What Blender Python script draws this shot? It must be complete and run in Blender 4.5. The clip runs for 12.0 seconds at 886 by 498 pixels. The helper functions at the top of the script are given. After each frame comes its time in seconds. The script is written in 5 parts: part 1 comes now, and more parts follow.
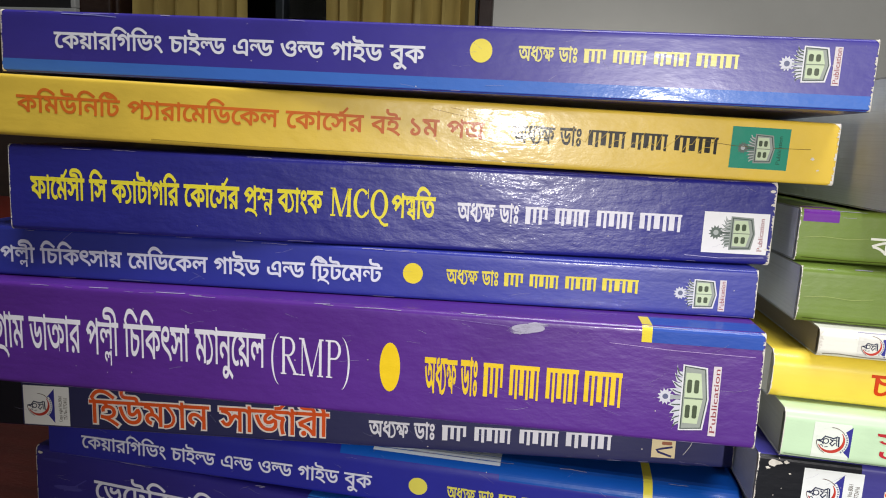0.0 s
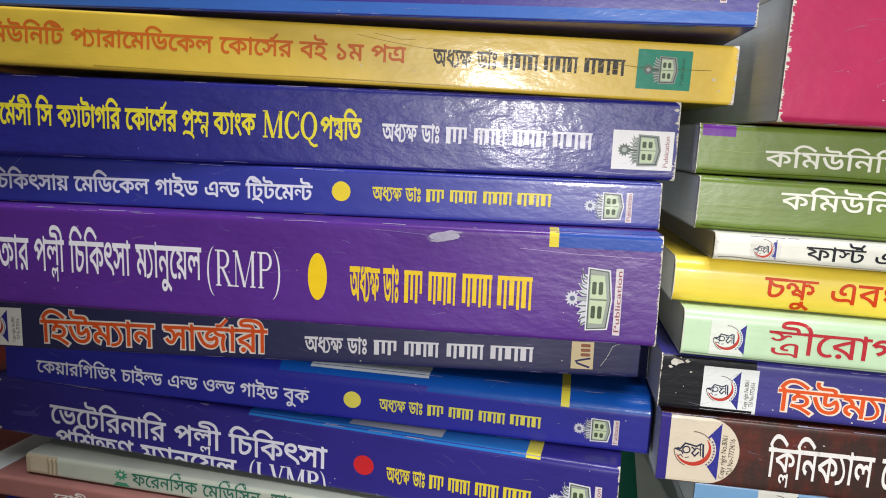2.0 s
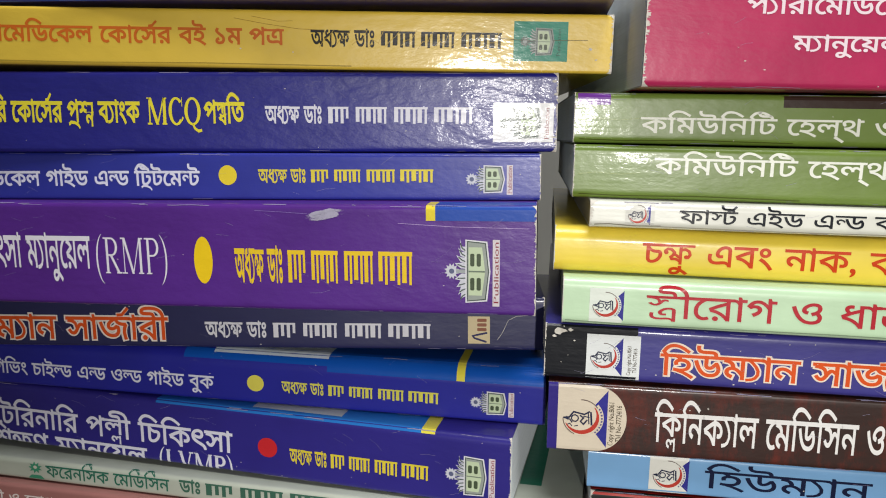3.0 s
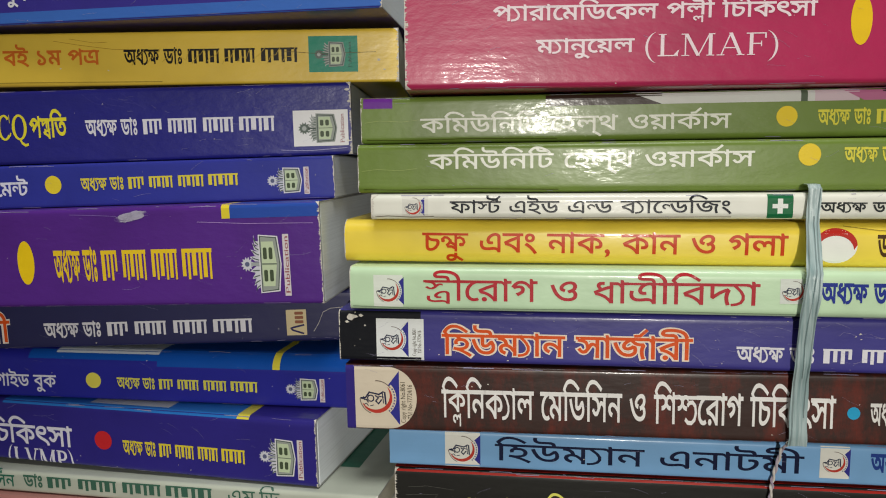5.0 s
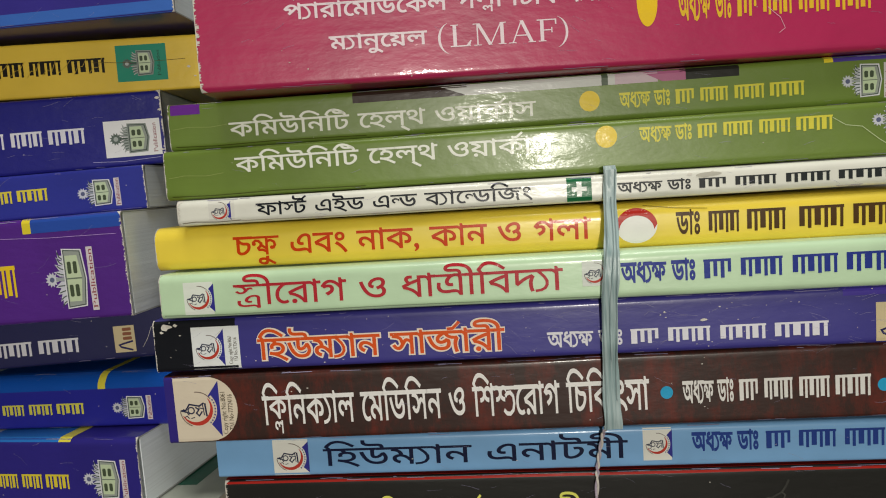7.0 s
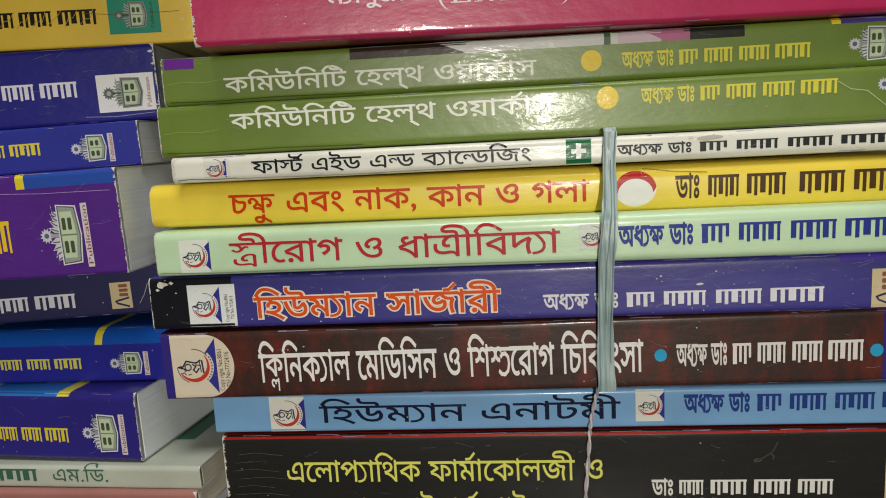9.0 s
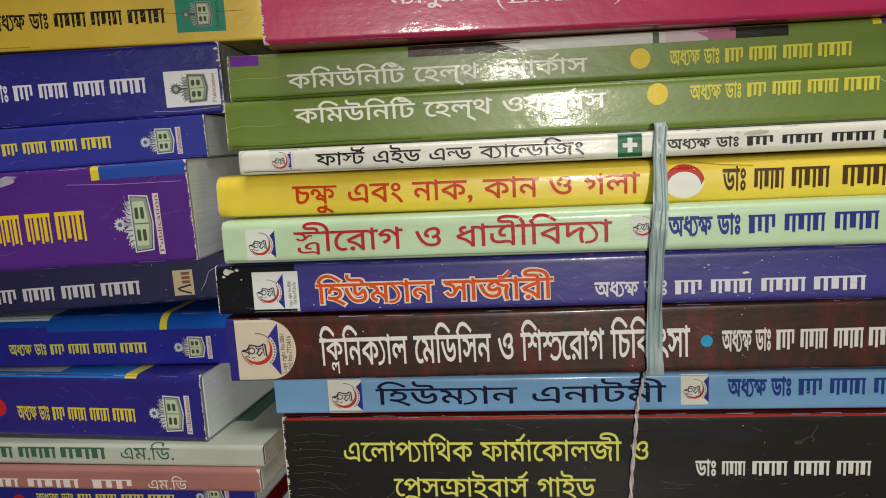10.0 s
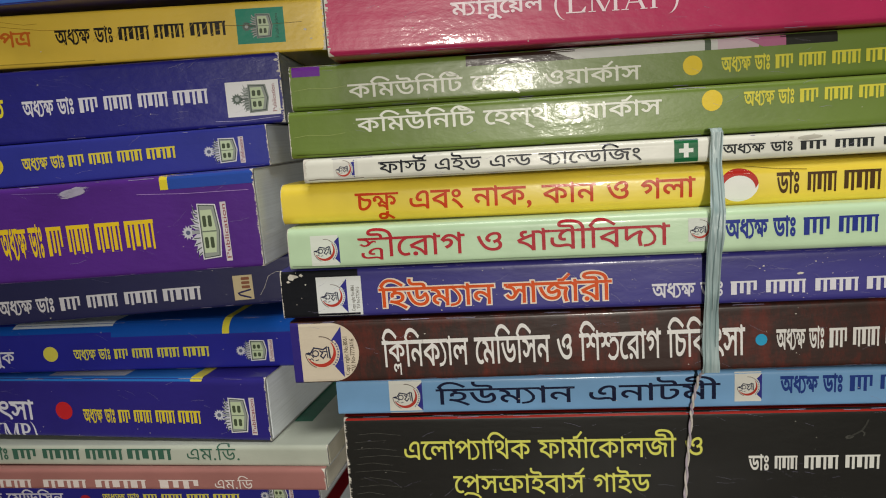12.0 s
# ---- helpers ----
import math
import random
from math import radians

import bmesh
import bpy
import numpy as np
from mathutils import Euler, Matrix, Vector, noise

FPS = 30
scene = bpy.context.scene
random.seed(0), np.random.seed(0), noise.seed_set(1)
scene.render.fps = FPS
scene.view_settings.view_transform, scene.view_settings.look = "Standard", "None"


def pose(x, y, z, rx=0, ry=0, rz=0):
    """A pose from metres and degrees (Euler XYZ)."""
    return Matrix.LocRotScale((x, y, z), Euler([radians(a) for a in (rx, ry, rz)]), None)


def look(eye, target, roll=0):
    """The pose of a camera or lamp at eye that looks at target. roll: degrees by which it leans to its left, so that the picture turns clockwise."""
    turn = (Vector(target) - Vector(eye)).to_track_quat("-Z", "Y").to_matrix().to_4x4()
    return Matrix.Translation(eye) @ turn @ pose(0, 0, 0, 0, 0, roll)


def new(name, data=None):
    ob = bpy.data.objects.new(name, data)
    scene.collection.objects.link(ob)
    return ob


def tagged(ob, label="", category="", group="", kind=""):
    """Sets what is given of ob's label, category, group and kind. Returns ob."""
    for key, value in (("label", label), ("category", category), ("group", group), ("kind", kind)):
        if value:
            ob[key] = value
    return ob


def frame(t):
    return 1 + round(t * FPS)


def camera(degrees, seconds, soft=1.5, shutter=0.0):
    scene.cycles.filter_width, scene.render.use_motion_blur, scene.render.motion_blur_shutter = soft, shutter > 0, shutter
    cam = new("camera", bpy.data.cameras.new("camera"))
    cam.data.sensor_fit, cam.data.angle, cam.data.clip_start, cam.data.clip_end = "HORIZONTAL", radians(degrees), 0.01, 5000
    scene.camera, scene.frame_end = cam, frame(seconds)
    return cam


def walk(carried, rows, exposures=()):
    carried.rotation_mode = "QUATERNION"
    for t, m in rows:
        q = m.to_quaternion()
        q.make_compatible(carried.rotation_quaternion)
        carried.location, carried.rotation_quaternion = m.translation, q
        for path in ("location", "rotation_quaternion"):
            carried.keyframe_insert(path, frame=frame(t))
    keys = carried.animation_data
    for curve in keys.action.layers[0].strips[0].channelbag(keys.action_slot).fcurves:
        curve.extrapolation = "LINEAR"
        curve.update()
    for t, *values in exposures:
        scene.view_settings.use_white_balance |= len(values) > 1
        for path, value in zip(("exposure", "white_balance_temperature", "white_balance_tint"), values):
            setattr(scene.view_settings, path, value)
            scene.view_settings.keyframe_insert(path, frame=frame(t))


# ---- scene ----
cam = camera(64.1, 12.0, soft=1.05)
METRES, EYE, TILT, LEAN, TURN = 0.36, 0.97, 0.0, 0.0, 10.1
ROWS = [
    (0.0, 0.0, 0.0, 0.0, 0.44, -9.15, -2.73),
    (0.5, -0.007, -0.0095, 0.0433, 0.12, -9.15, -1.21),
    (1.0, -0.0035, -0.0148, -0.0287, -0.21, -9.93, -3.33),
    (1.5, 0.0263, -0.0207, -0.0543, -0.41, -10.24, -2.73),
    (2.0, 0.0726, -0.0512, -0.0702, 0.26, -8.91, -2.5),
    (2.5, 0.1254, -0.0521, -0.0845, 0.03, -9.41, -1.28),
    (3.0, 0.1845, -0.0573, -0.0872, 0.2, -9.01, -0.31),
    (5.0, 0.3792, -0.1176, -0.1157, -0.31, -6.69, 1.46),
    (5.5, 0.448, -0.1117, -0.1103, -1.1, -6.32, 2.52),
    (6.0, 0.493, -0.1085, -0.152, -1.05, -5.72, 4.18),
    (6.5, 0.5134, -0.117, -0.1466, -2.55, -4.43, 5.0),
    (8.5, 0.5643, -0.0953, -0.1501, -3.09, -8.5, 3.48),
    (9.0, 0.5323, -0.1118, -0.1436, -2.94, -8.56, 3.81),
    (9.5, 0.5111, -0.1261, -0.1461, -2.7, -8.62, 2.96),
    (10.0, 0.4836, -0.1409, -0.144, -2.4, -8.71, 3.65),
    (10.5, 0.4701, -0.1492, -0.1468, -2.28, -8.38, 3.28),
    (11.0, 0.4742, -0.1328, -0.1523, -2.91, -9.55, 3.9),
    (11.5, 0.4694, -0.1399, -0.1475, -2.74, -9.41, 4.16),
    (12.0, 0.4245, -0.1569, -0.1287, -2.44, -9.04, 4.27),
]
walk(cam, [(t, pose(0, 0, EYE, TILT, LEAN, TURN) @ pose(METRES * x, METRES * y, METRES * z, 90 + pitch, roll, yaw)) for t, x, y, z, yaw, pitch, roll in ROWS],
     [(0.0, 0.8, 6250, 12), (2.0, 0.68, 6250, 11), (3.0, 0.46, 6300, 10), (5.0, 0.06, 6550, 8), (6.5, -0.05, 6650, 7), (12.0, -0.05, 6700, 8)])

# light: a fixed spot for the walker's carried torch, and an added ceiling fill
LIFT = 0.67  # height added to the stacks, so that they stand on the table


def world_dark():
    w = bpy.data.worlds.new("night")
    w.use_nodes = True
    bg = w.node_tree.nodes["Background"]
    bg.inputs[0].default_value = (0.02, 0.022, 0.026, 1)
    bg.inputs[1].default_value = 0.3
    scene.world = w


def area_lamp(name, eye, target, size, watts, colour):
    d = bpy.data.lights.new(name, "AREA")
    d.shape, d.size, d.energy, d.color = "DISK", size, watts, colour
    ob = new(name, d)
    ob.matrix_world = look(eye, target)
    return ob


world_dark()
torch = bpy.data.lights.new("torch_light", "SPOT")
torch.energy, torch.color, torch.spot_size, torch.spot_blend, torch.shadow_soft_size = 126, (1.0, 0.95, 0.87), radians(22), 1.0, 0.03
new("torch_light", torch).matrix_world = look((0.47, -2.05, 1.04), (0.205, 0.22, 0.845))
# unseen soft lamp overhead, added to lift the ambient level
area_lamp("ceiling_fill", (0.3, -0.3, 2.62), (0.3, -0.3, 0), 0.9, 26, (1.0, 0.985, 0.95))


# ---- materials ----
def lin(h):
    h = h.lstrip("#")
    out = []
    for i in (0, 2, 4):
        c = int(h[i:i + 2], 16) / 255
        out.append(c / 12.92 if c <= 0.04045 else ((c + 0.055) / 1.055) ** 2.4)
    return (*out, 1)


MATS = {}


def mat_base(name):
    m = bpy.data.materials.new(name)
    m.use_nodes = True
    nt = m.node_tree
    return m, nt, nt.nodes["Principled BSDF"]


def tex_noise(nt, scale, detail=4, rough=0.55, stretch=(1, 1, 1)):
    co = nt.nodes.new("ShaderNodeTexCoord")
    mp = nt.nodes.new("ShaderNodeMapping")
    mp.inputs["Scale"].default_value = stretch
    n = nt.nodes.new("ShaderNodeTexNoise")
    n.inputs["Scale"].default_value = scale
    n.inputs["Detail"].default_value = detail
    n.inputs["Roughness"].default_value = rough
    nt.links.new(co.outputs["Object"], mp.inputs[0])
    nt.links.new(mp.outputs[0], n.inputs["Vector"])
    return n.outputs["Fac"]


def ramp(nt, src, stops):
    r = nt.nodes.new("ShaderNodeValToRGB")
    e = r.color_ramp.elements
    while len(e) < len(stops):
        e.new(0.5)
    for k, (p, c) in zip(e, stops):
        k.position, k.color = p, c
    nt.links.new(src, r.inputs[0])
    return r.outputs[0]


def mix(nt, a, b, fac, mode="MIX"):
    m = nt.nodes.new("ShaderNodeMix")
    m.data_type, m.blend_type = "RGBA", mode
    for sock, v in ((m.inputs[6], a), (m.inputs[7], b), (m.inputs[0], fac)):
        if isinstance(v, (tuple, float, int)):
            sock.default_value = v
        else:
            nt.links.new(v, sock)
    return m.outputs[2]


def bump(nt, bsdf, src, strength, dist):
    b = nt.nodes.new("ShaderNodeBump")
    b.inputs["Strength"].default_value, b.inputs["Distance"].default_value = strength, dist
    nt.links.new(src, b.inputs["Height"])
    old = bsdf.inputs["Normal"].links
    if old:
        nt.links.new(old[0].from_socket, b.inputs["Normal"])
    nt.links.new(b.outputs[0], bsdf.inputs["Normal"])
    nt.links.new(b.outputs[0], bsdf.inputs["Coat Normal"])


def grey(v):
    return (v, v, v, 1)


def gloss(nt, b, rough, coat, haze=0.34):
    """A hazy printed face under a thin clear film."""
    b.inputs["Roughness"].default_value = 0.36
    b.inputs["IOR"].default_value = 1.5
    b.inputs["Specular IOR Level"].default_value = haze
    b.inputs["Coat Weight"].default_value = coat
    b.inputs["Coat IOR"].default_value = 1.45
    nt.links.new(rough, b.inputs["Coat Roughness"])


def laminate(h, rough=0.2, wear=0.5, second=None, coat=0.32, crumple=0.12):
    """Printed and laminated card: slightly wavy gloss, faint scuffs and dust."""
    key = ("lam", h, rough, wear, second, coat, crumple)
    if key in MATS:
        return MATS[key]
    m, nt, b = mat_base("laminated_card")
    c = lin(h)
    dark = tuple(x * 0.86 for x in c[:3]) + (1,)
    col = mix(nt, c, dark, ramp(nt, tex_noise(nt, 35, 3), [(0.4, grey(0)), (0.7, grey(1))]))
    if second:
        streak = tex_noise(nt, 60, 9, 0.78, (1.3, 1, 0.6))
        col = mix(nt, col, lin(second), ramp(nt, streak, [(0.46, grey(0)), (0.72, grey(1))]))
    pale = tuple(min(1, x * 0.7 + 0.22) for x in c[:3]) + (1,)
    scuff = ramp(nt, tex_noise(nt, 240, 6, 0.75, (0.25, 1, 1.4)), [(0.66, grey(0)), (0.78, grey(wear))])
    patchy = ramp(nt, tex_noise(nt, 22, 2), [(0.5, grey(0)), (0.62, grey(1))])
    both = mix(nt, scuff, patchy, 1.0, "MULTIPLY")
    col = mix(nt, col, pale, both)
    nt.links.new(col, b.inputs["Base Color"])
    rr = ramp(nt, tex_noise(nt, 60, 5, 0.7), [(0.35, grey(rough * 0.45)), (0.7, grey(rough * 0.9))])
    gloss(nt, b, rr, coat)
    bump(nt, b, tex_noise(nt, 75, 3, 0.5, (0.6, 1, 1.5)), crumple, 0.0010)
    bump(nt, b, tex_noise(nt, 260, 4, 0.6, (0.7, 1, 1.25)), crumple, 0.0005)
    MATS[key] = m
    return m


def ink(h, rough=0.2):
    """Printing under the same laminate."""
    key = ("ink", h)
    if key in MATS:
        return MATS[key]
    m, nt, b = mat_base("printed_ink")
    c = lin(h)
    col = mix(nt, c, tuple(x * 0.85 for x in c[:3]) + (1,), tex_noise(nt, 90, 4))
    nt.links.new(col, b.inputs["Base Color"])
    gloss(nt, b, ramp(nt, tex_noise(nt, 60, 5, 0.7), [(0.35, grey(rough * 0.45)), (0.7, grey(rough * 0.9))]), 0.14, 0.16)
    bump(nt, b, tex_noise(nt, 75, 3, 0.5, (0.6, 1, 1.5)), 0.2, 0.0010)
    bump(nt, b, tex_noise(nt, 260, 4, 0.6, (0.7, 1, 1.25)), 0.2, 0.0005)
    MATS[key] = m
    return m


def paper_edge(h="#e9eff4"):
    """The cut edge of many sheets."""
    key = ("paper", h)
    if key in MATS:
        return MATS[key]
    m, nt, b = mat_base("cut_pages")
    c = lin(h)
    lines = tex_noise(nt, 1.0, 3, 0.7, (14, 14, 4200))
    col = mix(nt, c, tuple(x * 0.86 for x in c[:3]) + (1,), ramp(nt, lines, [(0.45, grey(0)), (0.75, grey(1))]))
    dirt = ramp(nt, tex_noise(nt, 28, 4), [(0.5, grey(0)), (0.75, grey(0.5))])
    col = mix(nt, col, tuple(x * y for x, y in zip(c[:3], (0.72, 0.68, 0.6))) + (1,), dirt)
    nt.links.new(col, b.inputs["Base Color"])
    b.inputs["Roughness"].default_value = 0.85
    bump(nt, b, lines, 0.15, 0.0003)
    MATS[key] = m
    return m


def worn_paper():
    if "worn" not in MATS:
        m, nt, b = mat_base("torn_card")
        nt.links.new(mix(nt, lin("#e6e3da"), lin("#a9a299"), tex_noise(nt, 500, 4)), b.inputs["Base Color"])
        b.inputs["Roughness"].default_value = 0.9
        MATS["worn"] = m
    return MATS["worn"]


def card_core():
    if "core" not in MATS:
        m, nt, b = mat_base("bare_card")
        nt.links.new(mix(nt, lin("#b9bbba"), lin("#9a9b9a"), tex_noise(nt, 120, 4)), b.inputs["Base Color"])
        b.inputs["Roughness"].default_value = 0.85
        MATS["core"] = m
    return MATS["core"]


def plain(name, h, rough=0.6, h2=None, scale=6, stretch=(1, 1, 1), bumps=0.15, dist=0.004, metal=0.0):
    if name in MATS:
        return MATS[name]
    m, nt, b = mat_base(name)
    n = tex_noise(nt, scale, 5, 0.6, stretch)
    nt.links.new(mix(nt, lin(h), lin(h2 or h), ramp(nt, n, [(0.3, grey(0)), (0.7, grey(1))])), b.inputs["Base Color"])
    b.inputs["Roughness"].default_value, b.inputs["Metallic"].default_value = rough, metal
    bump(nt, b, tex_noise(nt, scale * 12, 4, 0.6, stretch), bumps, dist)
    MATS[name] = m
    return m


def glass_pane():
    m, nt, b = mat_base("window_glass")
    b.inputs["Base Color"].default_value = (0.9, 0.95, 0.95, 1)
    b.inputs["Roughness"].default_value = 0.02
    b.inputs["Transmission Weight"].default_value = 1.0
    return m


# ---- mesh helpers ----
def mesh_from(name, verts, faces, material, smooth=False):
    me = bpy.data.meshes.new(name)
    me.from_pydata([tuple(v) for v in verts], [], [tuple(f) for f in faces])
    me.update()
    if material:
        me.materials.append(material)
    if smooth:
        me.polygons.foreach_set("use_smooth", [True] * len(me.polygons))
        me.set_sharp_from_angle(angle=radians(38))
    return me


def part(name, me, parent, label=""):
    ob = new(name, me)
    ob.parent = parent
    if label:
        tagged(ob, label)
    return ob


def box_data(x0, x1, y0, y1, z0, z1, bevel=0.0, segments=2):
    bm = bmesh.new()
    bmesh.ops.create_cube(bm, size=1)
    for v in bm.verts:
        v.co = Vector(((x0 + x1) / 2 + v.co.x * (x1 - x0), (y0 + y1) / 2 + v.co.y * (y1 - y0), (z0 + z1) / 2 + v.co.z * (z1 - z0)))
    if bevel:
        bmesh.ops.bevel(bm, geom=bm.edges[:], offset=bevel, segments=segments, affect="EDGES", profile=0.5)
    return bm


def box_mesh(name, material, *dims, bevel=0.0):
    bm = box_data(*dims, bevel=bevel)
    me = bpy.data.meshes.new(name)
    bm.to_mesh(me)
    bm.free()
    me.materials.append(material)
    return me


# ---- Bengali lettering out of the built-in font ----
from mathutils.geometry import delaunay_2d_cdt

HEAD = 0.622
GLYPHS = {}
HASANTA, REPH, YA = "\u09cd", "\u09b0\u09cd", "\u09cd\u09af"
PRE = {"\u09bf", "\u09c7", "\u09c8"}
BELOW = {"\u09c1", "\u09c2", "\u09c3"}


def contours(s):
    """The outlines of a string of the built-in font at size 1."""
    cu = bpy.data.curves.new("letters", "FONT")
    cu.body, cu.size = s, 1.0
    ob = new("letters", cu)
    bpy.context.view_layer.update()
    flat = ob.to_curve(bpy.context.evaluated_depsgraph_get())
    rings = []
    for sp in flat.splines:
        ring, pts = [], sp.bezier_points
        for k in range(len(pts)):
            a, b = pts[k], pts[(k + 1) % len(pts)]
            p0, p1, p2, p3 = a.co, a.handle_right, b.handle_left, b.co
            bent = (p1 - p0).cross(p3 - p0).length + (p2 - p0).cross(p3 - p0).length > 1e-5
            for n in range(4 if bent else 1):
                t = n / 4
                q = p0 * (1 - t) ** 3 + p1 * 3 * t * (1 - t) ** 2 + p2 * 3 * t * t * (1 - t) + p3 * t ** 3
                if not ring or math.hypot(ring[-1][0] - q.x, ring[-1][1] - q.y) > 1e-4:
                    ring.append((q.x, q.y))
        if len(ring) > 2:
            rings.append(ring)
    ob.to_curve_clear()
    bpy.data.objects.remove(ob)
    bpy.data.curves.remove(cu)
    return rings


def twice_area(r):
    return sum(r[k][0] * r[(k + 1) % len(r)][1] - r[(k + 1) % len(r)][0] * r[k][1] for k in range(len(r)))


def winding(p, rings):
    """How often the rings go round a point."""
    w = 0
    for r in rings:
        for k in range(len(r)):
            (x0, y0), (x1, y1) = r[k - 1], r[k]
            if (y0 > p[1]) != (y1 > p[1]) and p[0] < (x1 - x0) * (p[1] - y0) / (y1 - y0) + x0:
                w += 1 if y1 > y0 else -1
    return w


def swollen(r, d, out):
    """A ring pushed outwards by d (out: the sign of rings that are solid)."""
    res = []
    n = len(r)
    for k in range(n):
        (ax, ay), (bx, by), (cx, cy) = r[k - 1], r[k], r[(k + 1) % n]
        l1, l2 = math.hypot(bx - ax, by - ay) or 1, math.hypot(cx - bx, cy - by) or 1
        n1, n2 = ((by - ay) / l1, (ax - bx) / l1), ((cy - by) / l2, (bx - cx) / l2)
        mx, my = n1[0] + n2[0], n1[1] + n2[1]
        m = math.hypot(mx, my)
        if m < 0.2:
            mx, my, m = n1[0], n1[1], 1.0
        f = d * out * min(1.6, 2 / m) / m
        res.append((bx + mx * f, by + my * f))
    return res


def glyph(s, bold):
    """Triangles of a string of the built-in font at size 1, thickened by bold."""
    key = (s, bold)
    if key in GLYPHS:
        return GLYPHS[key]
    rings = contours(s)
    big = max(rings, key=lambda r: abs(twice_area(r)), default=None)
    tris = []
    if big:
        out = 1 if twice_area(big) > 0 else -1
        if bold > 0:
            rings = [swollen(r, bold, out) for r in rings]
        pts, edges = [], []
        for r in rings:
            n = len(pts)
            pts += [Vector(p) for p in r]
            edges += [(n + k, n + (k + 1) % len(r)) for k in range(len(r))]
        made = delaunay_2d_cdt(pts, edges, [], 0, 1e-5)
        for f in made[2]:
            t = [(made[0][k].x, made[0][k].y) for k in f]
            c = (sum(p[0] for p in t) / len(t), sum(p[1] for p in t) / len(t))
            if winding(c, rings) * out > 0:
                tris.append(t)
    GLYPHS[key] = tris
    return tris


def right(tris):
    return max((p[0] for t in tris for p in t), default=0.0)


def advance(ch):
    a, b = glyph(ch, 0.0), glyph(ch + ch, 0.0)
    return right(b) - right(a)


def cut(tris, axis, limit, keep_less):
    """The polygons on one side of a line."""
    out = []
    s = 1 if keep_less else -1
    for t in tris:
        poly = []
        for i, p in enumerate(t):
            q = t[(i + 1) % len(t)]
            a, b = s * (limit - p[axis]), s * (limit - q[axis])
            if a >= 0:
                poly.append(p)
            if a * b < 0:
                f = a / (a - b)
                poly.append((p[0] + f * (q[0] - p[0]), p[1] + f * (q[1] - p[1])))
        if len(poly) >= 3:
            out.append(poly)
    return out


def sliced(polys, axis, step):
    """Polygons cut at even steps, so that they can follow a bent surface."""
    out = []
    for p in polys:
        lo, hi = min(q[axis] for q in p), max(q[axis] for q in p)
        if hi - lo < 1.4 * step:
            out.append(p)
            continue
        rest = [p]
        n = math.ceil((hi - lo) / step)
        for k in range(1, n):
            at = lo + (hi - lo) * k / n
            out += cut(rest, axis, at, True)
            rest = cut(rest, axis, at, False)
        out += rest
    return out


def moved(tris, dx, dy, sx=1.0, sy=1.0):
    return [[(p[0] * sx + dx, p[1] * sy + dy) for p in t] for t in tris]


def stroke(points, w):
    """A line of even width with mitred bends."""
    n, sides = len(points), []
    for k, (x, y) in enumerate(points):
        ax, ay = points[max(0, k - 1)]
        bx, by = points[min(n - 1, k + 1)]
        l1, l2 = math.hypot(x - ax, y - ay) or 1, math.hypot(bx - x, by - y) or 1
        dx, dy = (x - ax) / l1 + (bx - x) / l2, (y - ay) / l1 + (by - y) / l2
        d = math.hypot(dx, dy)
        if d < 0.3:
            dx, dy, d = (x - ax) / l1, (y - ay) / l1, 1.0
        f = w / 2 / d * (1.0 if k in (0, n - 1) else min(1.5, 2 / d))
        sides.append(((x - dy * f, y + dx * f), (x + dy * f, y - dx * f)))
    return [[a[0], a[1], b[1], b[0]] for a, b in zip(sides, sides[1:])]


def head_bar(x0, x1, bold):
    return [[(x0, HEAD - 0.062 - 1.4 * bold), (x1, HEAD - 0.062 - 1.4 * bold), (x1, HEAD), (x0, HEAD)]]


def foot_of(ch, bold):
    """Where the stem of a letter begins."""
    g = glyph(ch, bold)
    w = right(g)
    return min([p[0] for t in g for p in t if p[1] < 0.06 and p[0] > 0.5 * w], default=w)


def open_half(ch, bold):
    """A letter without its stem, and the width that is left."""
    x = foot_of(ch, bold) - 0.01
    return cut(glyph(ch, bold), 0, x, True), x


def hook_of_ka(bold):
    """The curl at the end of ka, from its stem on."""
    x = foot_of("\u0995", bold)
    g = cut(glyph("\u0995", bold), 0, x - 0.02, False)
    return moved(g, -x, 0), advance("\u0995") - x


def beside(a, b, bold):
    """A first letter that lost its stem, run into a full second one."""
    g, x = open_half(a, bold)
    return moved(g, 0, 0.1, 0.8, 0.84) + moved(glyph(b, bold), 0.74 * x, 0) + head_bar(-0.01, 0.8 * x, bold), 0.74 * x + advance(b)


def hung(a, b, bold):
    """A full first letter with a small second one under its stem."""
    w, x = advance(a), foot_of(a, bold)
    g = moved(cut(glyph(a, bold), 1, HEAD - 0.07, True), 0, 0.13, 1, 0.8)
    low = cut(glyph(b, bold * 1.3), 1, HEAD - 0.1 - bold, True)
    n = advance(b) * 0.58
    return g + head_bar(-0.01, w, bold) + moved(low, max(0.0, x - n + 0.12), -0.2, 0.58, 0.56), w


